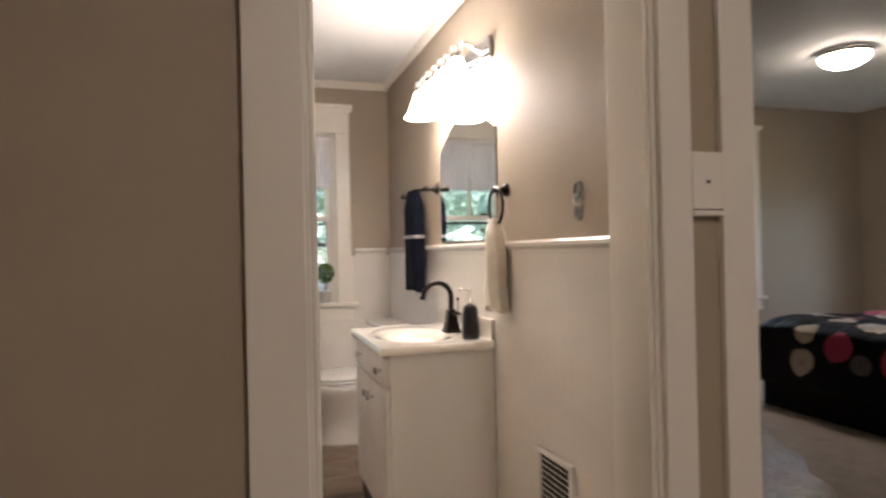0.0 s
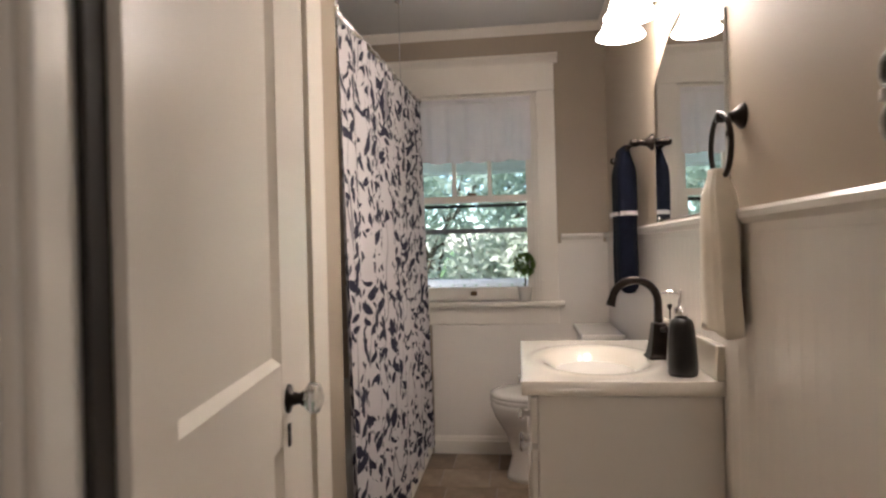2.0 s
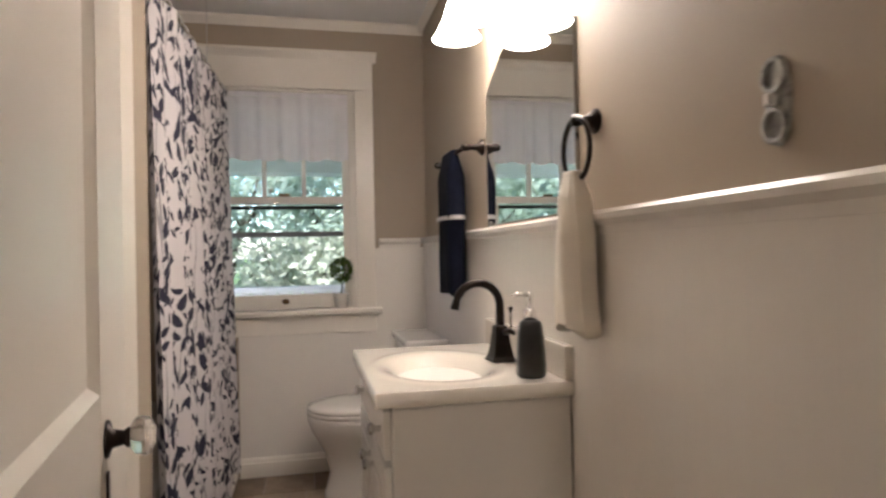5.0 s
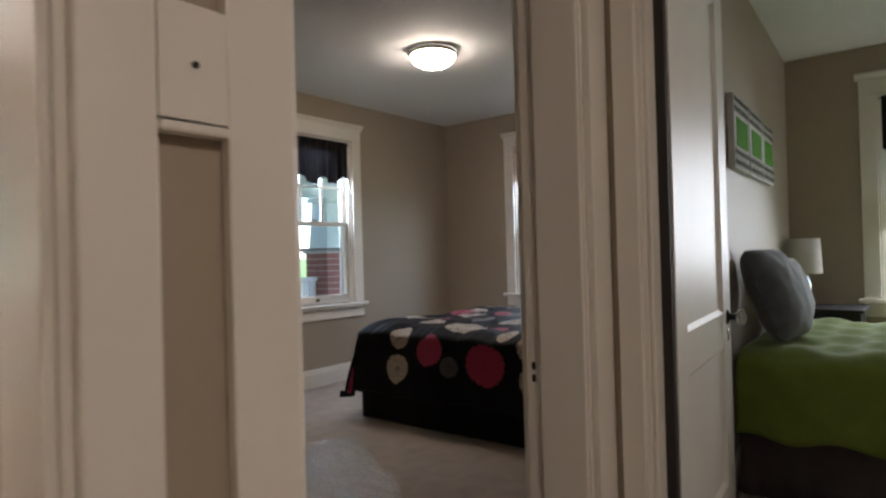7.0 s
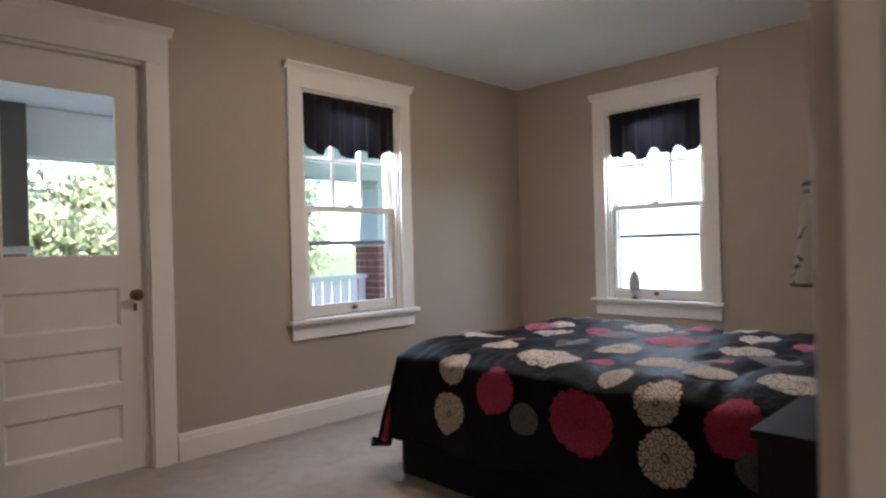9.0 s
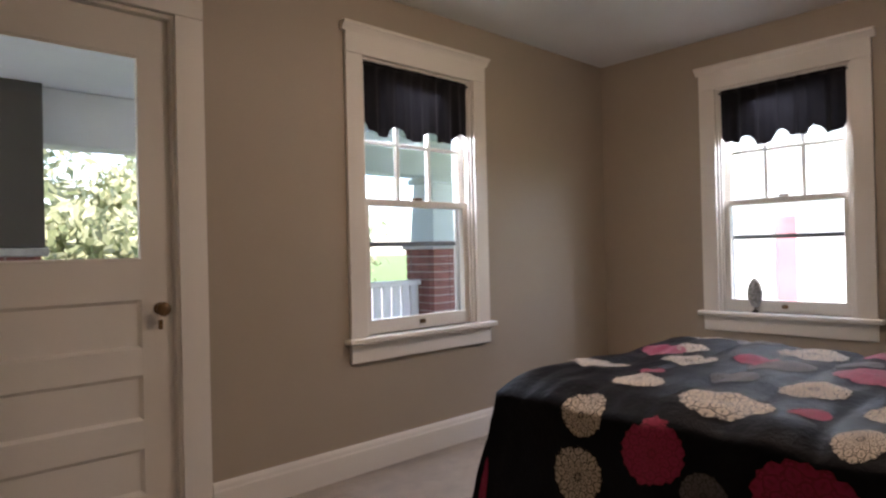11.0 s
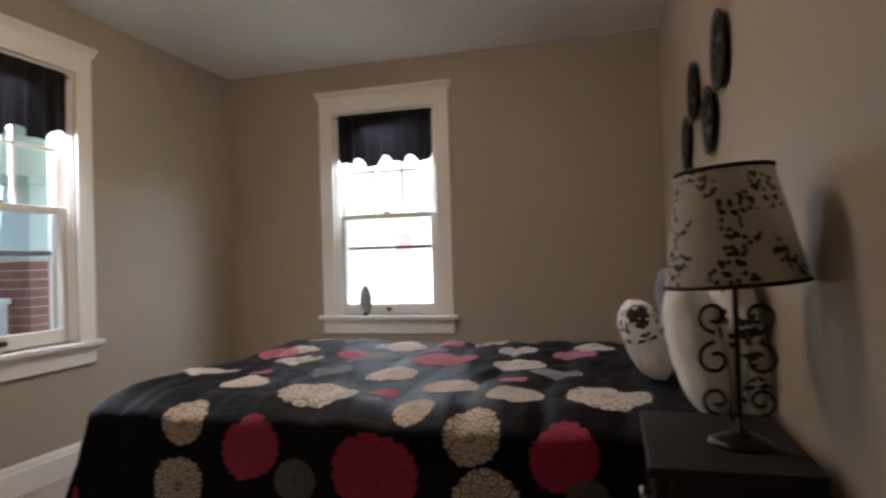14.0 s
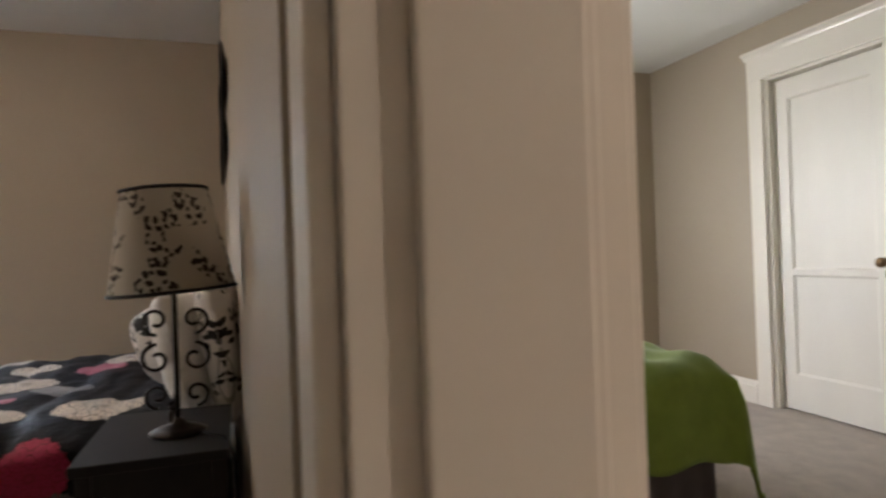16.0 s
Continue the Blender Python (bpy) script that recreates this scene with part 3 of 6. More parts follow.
def doorway(name, m, w, depth, label, left=0.115, right=0.115, both=True, stop=True):
    """Jambs, stops and casings of a doorway; local x from 0 to w, y through the wall from 0 to depth."""
    own = new(name)
    own.matrix_world = m
    bpy.context.view_layer.update()
    tagged(own, label, "doorway", kind="structure")
    mk = framed(m)
    t = 0.018
    for x in (0, w - t):
        part("jamb", mk(x, 0.0, 0, x + t, depth - (0.086 if stop == "rebate" and x == 0 else 0), DOOR_H), M_TRIM, own)
    part("head_jamb", mk(t, 0.0, DOOR_H - t, w - t, depth, DOOR_H), M_TRIM, own)
    if stop:
        for x in (t, w - t - 0.013):
            part("stop", mk(x, 0.004, 0, x + 0.013, depth - (0.136 if stop == "rebate" and x == t else 0.048), DOOR_H - t, 0.004), M_TRIM, own)
    for side in ((-1, 1) if both else (-1,)):
        y0, y1 = (-0.02, -0.0005) if side < 0 else (depth + 0.0005, depth + 0.02)
        if left:
            part("casing", mk(-left + 0.006, y0, 0, 0.006, y1, DOOR_H), M_TRIM, own)
        if right:
            part("casing", mk(w - 0.006, y0, 0, w + right - 0.006, y1, DOOR_H), M_TRIM, own)
        mm = m if side < 0 else m @ pose(w, depth, 0, 0, 0, 180)
        head_trim(own, mm, 0, w, DOOR_H, 0.11)
    return own


bath_door = doorway("door_frame_bathroom", pose(BL, H0, 0), BR - BL, H1 - H0, "white painted bathroom doorway with moulded casing", left=0.11, right=0.084, stop="rebate")
bed_door = doorway("door_frame_bedroom", pose(JL, H0, 0), JR - JL, H1 - H0, "white painted bedroom doorway with strike plate", left=0.098, right=0.11)
doorway("door_frame_second", pose(G_W - 0.14, GD[1], 0, 0, 0, -90), GD[1] - GD[0], 0.14, "white painted doorway to the second bedroom", left=0.06)
doorway("door_frame_closet", pose(CD[1], G_S, 0, 0, 0, 180), CD[1] - CD[0], 0.15, "white painted closet doorway", both=False)
doorway("door_frame_porch", pose(ND[0], N1, 0), ND[1] - ND[0], 0.15, "white painted doorway to the porch", both=False, stop=False)
strip = tagged(link("trim_between_doors", box(1.0545, H0 - 0.0205, 1.248, 1.1395, H0, 1.382, 0.0006), M_TRIM), "white board bridging the two door casings", "trim", kind="structure")
part("ledge", box(1.054, H0 - 0.024, 1.232, 1.140, H0, 1.245, 0.004), M_TRIM, strip)
part("hook_hole", lathe([(0, 0), (0.004, 0), (0.004, 0.003), (0, 0.004)], 10, m=pose(1.098, H0 - 0.021, 1.312, 90, 0, 0)), M_DARKSLOT, strip)
part("strike_plate", box(JR - 0.0195, H1 - 0.036, 0.735, JR - 0.0175, H1 - 0.012, 0.80, 0.0008), M_TRIM, bed_door, "painted-over strike plate")
for z in (0.775, 0.742):
    part("strike_hole", box(JR - 0.0205, H1 - 0.030, z, JR - 0.019, H1 - 0.018, z + 0.02, 0.0006), M_DARKSLOT, bed_door)
part("strike_plate", box(BR - 0.0215, H1 - 0.04, 0.74, BR - 0.0175, H1 - 0.012, 0.80, 0.001), M_TRIM, bath_door)
for z in (1.80, 0.28):
    part("hinge", lathe([(0, -0.05), (0.007, -0.05), (0.007, 0.05), (0, 0.05)], 10, m=pose(JL + 0.022, H1 + 0.004, z)), M_TRIM, bed_door)


def base_run(name, x0, y0, x1, y1, h=0.15, label="white painted baseboard"):
    """A baseboard from one point to the other; the wall is on the left of the way."""
    d = Vector((x1 - x0, y1 - y0, 0))
    m = pose(x0, y0, 0, 0, 0, math.degrees(math.atan2(d.y, d.x)))
    bm = profile_run(base_profile(h), 0, d.length, m)
    return tagged(link(name, bm, M_TRIM), label, "baseboard", kind="structure")


base_run("baseboard", ND[1] + 0.115, N1, E1, N1)
base_run("baseboard", E1, N1, E1, 1.56)
base_run("baseboard", E1, H1 + 0.02 + (E1 - JR) * SKEW, JR + 0.12, H1 + 0.02)
base_run("baseboard", BX + 0.11, 3.04, 1.88, 3.04)
base_run("baseboard", 1.88, 3.04, 1.88, N1)
base_run("baseboard", G_E, second_north(G_E), G_E, G_S)
base_run("baseboard", G_W, second_north(G_W), G_E, second_north(G_E))
base_run("baseboard", G_E, G_S, CD[1] + 0.12, G_S)
base_run("baseboard", CD[0] - 0.12, G_S, G_W, G_S)
base_run("baseboard", -1.0, H0, BL - 0.13, H0)
base_run("baseboard", 0.06, BN - 0.012, BX, BN - 0.012, 0.10)
base_run("baseboard", BX - 0.012, 2.28, BX - 0.012, H1 + 0.02, 0.10)
prof = [(0, H_BATH), (-0.012, H_BATH - 0.05), (-0.02, H_BATH - 0.035), (-0.034, H_BATH - 0.012), (-0.034, H_BATH)]
tagged(link("trim_crown_north", profile_run(prof, -0.9, BX, pose(0, BN, 0)), M_TRIM), "narrow white crown moulding", "trim", kind="structure")
tagged(link("trim_crown_east", profile_run(prof, 0, BN - H1, pose(BX, BN, 0, 0, 0, -90)), M_TRIM), "narrow white crown moulding", "trim", kind="structure")

# ---- bathroom: wainscot, floor ----
RAIL = 1.175
rail_prof = [(0, RAIL - 0.03), (-0.016, RAIL - 0.03), (-0.018, RAIL - 0.012), (-0.032, RAIL), (-0.034, RAIL + 0.012), (-0.028, RAIL + 0.02), (0, RAIL + 0.02)]
tagged(link("trim_rail_east", profile_run(rail_prof, 0, BN - H1 - 0.02, pose(BX, BN, 0, 0, 0, -90)), M_BEAD), "white chair rail over the wainscot", "trim", kind="structure")
tagged(link("trim_rail_north", profile_run(rail_prof, BW[1] + 0.12, BX - 0.034, pose(0, BN, 0)), M_BEAD), "white chair rail over the wainscot", "trim", kind="structure")


def bead_mesh(w, h):
    """One tongue-and-groove board with a bead along its edge; x along the wall, y 0 at its back."""
    pts = [(0, 0), (0, -0.0111), (0.002, -0.0115), (w - 0.0105, -0.0115), (w - 0.0085, -0.0110), (w - 0.0065, -0.0115), (w - 0.002, -0.0115), (w, -0.0111), (w, 0)]
    bm = bmesh.new()
    a = [bm.verts.new((x, y, 0)) for x, y in pts]
    b = [bm.verts.new((x, y, h)) for x, y in pts]
    n = len(pts)
    for i in range(n - 1):
        bm.faces.new((a[i], a[i + 1], b[i + 1], b[i]))
    bmesh.ops.recalc_face_normals(bm, faces=bm.faces[:])
    me = bpy.data.meshes.new("bead_board")
    bm.to_mesh(me)
    bm.free()
    me.materials.append(M_BEAD)
    return me


# ---- doors ----
def panel_door(name, m, w, h, panels, label, glazed=None, thick=0.036, category="door", paint=M_TRIM):
    """A framed door: stiles, rails and sunk panels; local x from the hinge, y through its thickness. panels: (x0, z0, x1, z1)."""
    own = new(name)
    own.matrix_world = m
    bpy.context.view_layer.update()
    tagged(own, label, category, kind="structure")
    bm = bmesh.new()
    holes = panels + ([glazed] if glazed else [])
    zs = sorted({0.0, h, *[p[1] for p in holes], *[p[3] for p in holes]})
    x0, x1 = holes[0][0], holes[0][2]
    box(0, 0, 0, x0, thick, h, bm=bm)
    box(x1, 0, 0, w, thick, h, bm=bm)
    for lo, hi in zip(zs, zs[1:]):
        if not any(p[1] <= lo + 1e-6 and p[3] >= hi - 1e-6 for p in holes):
            box(x0, 0.0006, lo, x1, thick - 0.0006, hi, bm=bm)
    part("leaf", moved(bm, m), paint, own)
    for p in panels:
        q = bmesh.new()
        frustum_panel(p[0], p[1], p[2], p[3], 0.0008, 0.014, 0.012, q)
        frustum_panel(p[0], p[1], p[2], p[3], thick - 0.0008, 0.014, -0.012, q)
        bmesh.ops.recalc_face_normals(q, faces=q.faces[:])
        part("panel", moved(q, m), paint, own)
    if glazed:
        g = glazed
        pn = part("pane", moved(box(g[0], thick * 0.45, g[1], g[2], thick * 0.55, g[3]), m), M_GLASS, own)
        pn.visible_shadow = False
        for a in ((g[0], 0.002, g[1], g[0] + 0.012, 0.012, g[3]), (g[2] - 0.012, 0.002, g[1], g[2], 0.012, g[3]), (g[0] + 0.012, 0.002, g[1], g[2] - 0.012, 0.012, g[1] + 0.012), (g[0] + 0.012, 0.002, g[3] - 0.012, g[2] - 0.012, 0.012, g[3])):
            part("glazing_bead", moved(box(*a, 0.003), m), M_TRIM, own)
    return own


M_CRYSTAL, nt_, b_ = tree("crystal")
b_.inputs["Base Color"].default_value, b_.inputs["Roughness"].default_value, b_.inputs["Transmission Weight"].default_value = (0.9, 0.88, 0.85, 1), 0.05, 0.85


def knob(own, m, x, z, mat, crystal=False):
    """A turned knob on its rose, pointing along local -y, with a keyhole below."""
    mm = m @ pose(x, 0, z, 90, 0, 0)
    k = part("knob_rose", lathe([(0, 0), (0.026, 0), (0.025, 0.004), (0.013, 0.008), (0.010, 0.022), (0.014, 0.026), (0.014, 0.03), (0, 0.03)], 20, m=mm), mat, own, smooth=True)
    ball = [(0, 0.03), (0.018, 0.031), (0.027, 0.038), (0.029, 0.047), (0.025, 0.056), (0.012, 0.062), (0, 0.063)]
    part("knob", lathe(ball, 8 if crystal else 20, m=mm), M_CRYSTAL if crystal else mat, k, "faceted clear glass knob" if crystal else "", smooth=not crystal)
    part("keyhole", moved(box(x - 0.008, -0.003, z - 0.085, x + 0.008, 0.0005, z - 0.045, 0.003), m), mat, own)


mb = pose(0.203, 1.362, 0.012, 0, 0, 97.6)
dw = 0.753
d = panel_door("door_1", mb, dw, 2.06, [(0.098, 0.24, 0.523, 0.78), (0.098, 0.92, 0.523, 1.94)], "open white painted bathroom door with glass knob", thick=0.030)
knob(d, mb, 0.563, 0.852, M_BRONZE, crystal=True)
# Dark strip on the jamb, coloured as the shade between leaf and jamb
part("gap_shade_strip", box(BL + 0.0185, 1.327, 0.0, BL + 0.028, 1.355, DOOR_H - 0.02, 0.001), M_DARKSLOT, d, "near-black strip coloured as the shade in the hinge gap")
part("latch_plate", moved(box(dw - 0.001, 0.006, 0.72, dw + 0.0015, 0.024, 0.86, 0.001), mb), M_BRASS, d)
mn = pose(ND[0] + 0.02, N1 + 0.03, 0.012)
d = panel_door("door_2", mn, 0.74, 2.065, [(0.12, 0.16, 0.62, 0.34), (0.12, 0.45, 0.62, 0.63), (0.12, 0.735, 0.62, 0.93)], "closed white three-panel porch door with square pane", glazed=(0.125, 1.085, 0.63, 1.905))
knob(d, mn, 0.69, 0.89, M_BRASS)
mg = pose(G_W - 0.050, GD[1] - 0.058, 0.012, 0, 0, 4.6)
d = panel_door("door_3", mg, 0.82, 2.06, [(0.12, 0.24, 0.68, 0.72), (0.12, 0.84, 0.68, 1.94)], "open glossy white bedroom door with glass knob", paint=M_DOOR_PAINT)
knob(d, mg, 0.755, 0.82, M_BRONZE, crystal=True)
# The shaded hinge gap, drawn as a near-black strip beside the leaf
part("gap_shade_strip", moved(box(-0.030, 0.004, 0.0, -0.001, 0.034, 2.06, 0.001), mg), M_DARKSLOT, d, "near-black strip coloured as the shade in the hinge gap")
mc = pose(CD[1] - 0.02, G_S - 0.05, 0.012, 0, 0, 180)
d = panel_door("door_4", mc, 0.76, 2.06, [(0.11, 0.22, 0.65, 0.84), (0.11, 0.87, 0.65, 1.94)], "closed white closet door in sunlight", paint=M_DOOR_PAINT)
knob(d, mc, 0.70, 0.92, M_BRASS)

# ---- bathroom things ----
def folded(y0, y1, x, amp, folds, z0, z1, rng, lean=0.0, wob=0.25):
    ph = [rng.uniform(0, 6.28) for _ in range(4)]

    def fn(u, v):
        y = y0 + (y1 - y0) * u
        a = amp * (0.55 + 0.45 * (1 - v)) * math.sin(2 * math.pi * folds * u + ph[0] + wob * math.sin(3 * v + ph[1]))
        a += amp * 0.4 * math.sin(2 * math.pi * folds * 0.43 * u + ph[2])
        return (x + a + lean * (1 - v), y, z0 + (z1[0] + (z1[1] - z1[0]) * u - z0) * v)
    return fn


def cloth_uv(bm, fn):
    """Gives every corner its place on the flat cloth, in metres."""
    lay = bm.loops.layers.uv.new("UVMap")
    for f in bm.faces:
        for lo in f.loops:
            lo[lay].uv = fn(lo.vert.co)


rng = random.Random(4)
rod_a, rod_b = (0.0, 2.64, 1.86), (0.0, BN, 1.955)
rod = tagged(link("curtain_rod", tube([rod_a, rod_b], 0.0125, 12), M_CHROME, True), "chrome shower rod over the tub", "curtain rod")
part("flange", lathe([(0, 0), (0.03, 0), (0.03, 0.008), (0.014, 0.016), (0, 0.016)], 20, m=pose(*rod_a, -90, 0, 0)), M_CHROME, rod, smooth=True)
part("flange", lathe([(0, 0), (0.03, 0), (0.03, 0.008), (0.014, 0.016), (0, 0.016)], 20, m=pose(*rod_b, 90, 0, 0)), M_CHROME, rod, smooth=True)
part("ceiling_hook", lathe([(0, 0), (0.022, 0), (0.02, -0.008), (0.006, -0.016), (0.002, -0.03), (0.002, -(H_BATH - 1.93)), (0, -(H_BATH - 1.93))], 12, m=pose(0.0, 3.78, H_BATH)), M_CHROME, rod)
fn = folded(2.643, 4.20, 0.012, 0.016, 9, 0.05, (1.845, 1.94), rng, 0.03)
bm = sheet(fn, 150, 36)
cloth_uv(bm, lambda c: (c.y * 1.12, c.z))
cur = part("shower_curtain", bm, M_CURTAIN, None, smooth=True)
tagged(cur, "white shower curtain printed with dark navy leaves", "shower curtain")
for i in range(12):
    y = 2.72 + i * 0.128
    z = 1.86 + (y - 2.64) / 1.61 * 0.095
    ring = [(0.02 * math.cos(a), y, z - 0.012 + 0.026 * math.sin(a)) for a in [2 * math.pi * k / 12 for k in range(12)]]
    part("curtain_ring", tube(ring, 0.0022, 6, closed=True), M_CHROME, cur)

tub = thing("bathtub", -0.45, 3.45, 0, "white alcove bathtub behind the shower curtain", "bathtub")
bm = bmesh.new()
box(-0.88, 2.66, 0.0, -0.045, 4.24, 0.42, 0.02, bm=bm)
part("body", bm, M_PORCELAIN, tub)
part("base_trim", profile_run([(0.0, 0), (-0.045, 0), (-0.045, 0.055), (-0.03, 0.075), (0, 0.08)], 0, 1.60, pose(0.0, BN - 0.005, 0, 0, 0, -90) @ Matrix.Diagonal((1, -1, 1, 1))), M_TRIM, tub)


def basin_top(x0, x1, y0, y1, z, thick, cx, cy, rx, ry, deep):
    """A cast top with an oval bowl sunk into it and a soft front edge."""
    def fn(u, v):
        x, y = x0 + (x1 - x0) * u, y0 + (y1 - y0) * v
        r = math.hypot((x - cx) / rx, (y - cy) / ry)
        s = max(0.0, 1 - r)
        k = min(1.0, s * 1.3)
        dip = deep * k * k * (3 - 2 * k)
        lip = 0.0025 * math.exp(-((r - 1.08) / 0.08) ** 2)
        return (x, y, z - dip + lip)
    bm = sheet(fn, 72, 104)
    edge = [e for e in bm.edges if e.is_boundary]
    out = bmesh.ops.extrude_edge_only(bm, edges=edge)
    for v in [g for g in out["geom"] if isinstance(g, bmesh.types.BMVert)]:
        v.co.z = z - thick
    bmesh.ops.recalc_face_normals(bm, faces=bm.faces[:])
    return bm


VX, VY0, VY1, VZ = 0.552, 2.36, 3.03, 0.80
van = thing("vanity_cabinet", 0.8, 2.67, 0, "white vanity cabinet with two doors on tile floor", "vanity")
part("body", box(VX + 0.03, VY0 + 0.012, 0.0, BX - 0.015, VY1 - 0.012, VZ - 0.035, 0.004), M_VANITY, van)
part("toe_kick", box(VX + 0.028, VY0 + 0.03, 0.002, VX + 0.031, VY1 - 0.03, 0.09), M_DARKSLOT, van)
for a, b in ((VY0 + 0.02, 2.66), (2.675, VY1 - 0.02)):
    dr = part("door", box(VX + 0.012, a, 0.11, VX + 0.029, b, VZ - 0.17, 0.003), M_VANITY, van)
    part("door_panel", box(VX + 0.008, a + 0.06, 0.17, VX + 0.013, b - 0.06, VZ - 0.23, 0.004), M_VANITY, dr)
    yk = b - 0.035 if b < 2.7 else a + 0.035
    part("knob", lathe([(0, 0), (0.008, 0), (0.006, 0.012), (0.014, 0.018), (0.015, 0.024), (0.009, 0.03), (0, 0.031)], 14, m=pose(VX + 0.012, yk, VZ - 0.24, 0, -90, 0)), M_CHROME, dr, smooth=True)
dr = part("drawer_front", box(VX + 0.012, VY0 + 0.02, VZ - 0.155, VX + 0.029, VY1 - 0.02, VZ - 0.045, 0.003), M_VANITY, van)
for y in (2.45, 2.88):
    part("knob", lathe([(0, 0), (0.008, 0), (0.006, 0.012), (0.014, 0.018), (0.015, 0.024), (0.009, 0.03), (0, 0.031)], 14, m=pose(VX + 0.012, y, VZ - 0.1, 0, -90, 0)), M_CHROME, dr, smooth=True)
M_TOPW = surface("cast_marble", (0.74, 0.69, 0.61), 0.12, vary=0.02, scale=6, fine=20, bump=0.01, coat=0.4)
top = thing("countertop", 0.8, 2.67, VZ, "glossy cream cast top with integral oval basin", "countertop")
part("basin", basin_top(VX - 0.008, BX - 0.013, VY0, VY1, VZ, 0.033, 0.755, 2.67, 0.165, 0.225, 0.10), M_TOPW, top, smooth=True)
part("backsplash", box(BX - 0.034, VY0, VZ + 0.001, BX - 0.0125, VY1, VZ + 0.085, 0.004), M_TOPW, top)
part("drain", lathe([(0, 0.003), (0.02, 0.003), (0.022, 0), (0.022, -0.004), (0, -0.004)], 20, m=pose(0.755, 2.67, VZ - 0.098)), M_BRONZE, top)

fx, fy = 0.935, 2.67
fa = thing("faucet", fx, fy, VZ, "oil-rubbed bronze gooseneck faucet on the basin", "faucet")
bm = bmesh.new()
lathe([(0, 0), (0.045, 0), (0.046, 0.006), (0.038, 0.014), (0.030, 0.05), (0.023, 0.095), (0.021, 0.102), (0, 0.104)], 4, bm=bm, m=pose(fx, fy, VZ + 0.001, 0, 0, 45) @ Matrix.Diagonal((1, 1.15, 1, 1)))
bmesh.ops.bevel(bm, geom=[e for e in bm.edges], offset=0.002, segments=1, affect="EDGES")
part("base", bm, M_BRONZE, fa)
arc = [(fx, fy, VZ + 0.10)] + [(fx - 0.064 + 0.064 * math.cos(a), fy, VZ + 0.160 + 0.064 * math.sin(a)) for a in [math.radians(k) for k in range(0, 166, 11)]]
arc.append((arc[-1][0] - 0.006, fy, arc[-1][2] - 0.025))
part("spout", tube(arc, [0.013] + [0.0115] * (len(arc) - 3) + [0.011, 0.0135], 14), M_BRONZE, fa, smooth=True)
for s in (-1, 1):
    h = part("handle", tube([(fx + 0.005, fy + s * 0.025, VZ + 0.085), (fx + 0.012, fy + s * 0.05, VZ + 0.092), (fx + 0.014, fy + s * 0.075, VZ + 0.088)], [0.008, 0.0075, 0.006], 10), M_BRONZE, fa, smooth=True)
part("lift_rod", lathe([(0, 0), (0.0025, 0), (0.0025, 0.055), (0.007, 0.06), (0.007, 0.068), (0, 0.071)], 10, m=pose(fx + 0.032, fy, VZ + 0.085)), M_BRONZE, fa)

M_DISP = surface("black_ceramic", (0.005, 0.005, 0.006), 0.3, vary=0.2)
sx, sy = 0.94, 2.44
so = thing("soap_dispenser", sx, sy, VZ, "black ceramic soap dispenser with steel pump", "soap dispenser")
part("bottle", lathe([(0, 0), (0.034, 0), (0.037, 0.006), (0.0375, 0.03), (0.034, 0.09), (0.030, 0.125), (0.026, 0.136), (0.017, 0.141), (0, 0.142)], 8, m=pose(sx, sy, VZ + 0.001, 0, 0, 20)), M_DISP, so, smooth=True)
pump = part("pump", lathe([(0, 0), (0.016, 0), (0.016, 0.022), (0.010, 0.026), (0.006, 0.03), (0.006, 0.052), (0.009, 0.054), (0.009, 0.066), (0, 0.068)], 16, m=pose(sx, sy, VZ + 0.142)), M_CHROME, so, "brushed steel pump", smooth=True)
part("nozzle", tube([(sx, sy, VZ + 0.203), (sx - 0.03, sy + 0.004, VZ + 0.206), (sx - 0.048, sy + 0.006, VZ + 0.200)], [0.006, 0.0048, 0.004], 10), M_CHROME, pump, smooth=True)


def oval_loft(rings, seg=36, cap=True):
    """Lofts ovals (cx, cy, z, rx, ry) upward into a closed body."""
    bm = bmesh.new()
    rs = []
    for cx, cy, z, rx, ry in rings:
        rs.append([bm.verts.new((cx + rx * math.cos(2 * math.pi * k / seg), cy + ry * math.sin(2 * math.pi * k / seg), z)) for k in range(seg)])
    for a, b in zip(rs, rs[1:]):
        for k in range(seg):
            bm.faces.new((a[k], a[(k + 1) % seg], b[(k + 1) % seg], b[k]))
    if cap:
        bm.faces.new(rs[0])
        bm.faces.new(rs[-1])
    bmesh.ops.recalc_face_normals(bm, faces=bm.faces[:])
    return bm


ty = 3.88
to = thing("toilet", 0.7, ty, 0, "white porcelain toilet with closed lid beside the vanity", "toilet")
part("pedestal", oval_loft([(0.70, ty, 0, 0.24, 0.11), (0.70, ty, 0.03, 0.235, 0.105), (0.69, ty, 0.12, 0.20, 0.09), (0.665, ty, 0.22, 0.20, 0.11), (0.635, ty, 0.31, 0.225, 0.165), (0.625, ty, 0.365, 0.235, 0.183), (0.625, ty, 0.385, 0.232, 0.18)]), M_PORCELAIN, to, smooth=True)
part("seat", oval_loft([(0.63, ty, 0.387, 0.236, 0.184), (0.63, ty, 0.392, 0.241, 0.188), (0.63, ty, 0.402, 0.241, 0.188), (0.63, ty, 0.406, 0.236, 0.184)]), M_PORCELAIN, to, smooth=True)
part("lid", oval_loft([(0.63, ty, 0.408, 0.235, 0.183), (0.63, ty, 0.412, 0.24, 0.187), (0.63, ty, 0.424, 0.238, 0.185), (0.635, ty, 0.432, 0.22, 0.168), (0.64, ty, 0.436, 0.16, 0.12)]), M_PORCELAIN, to, smooth=True)
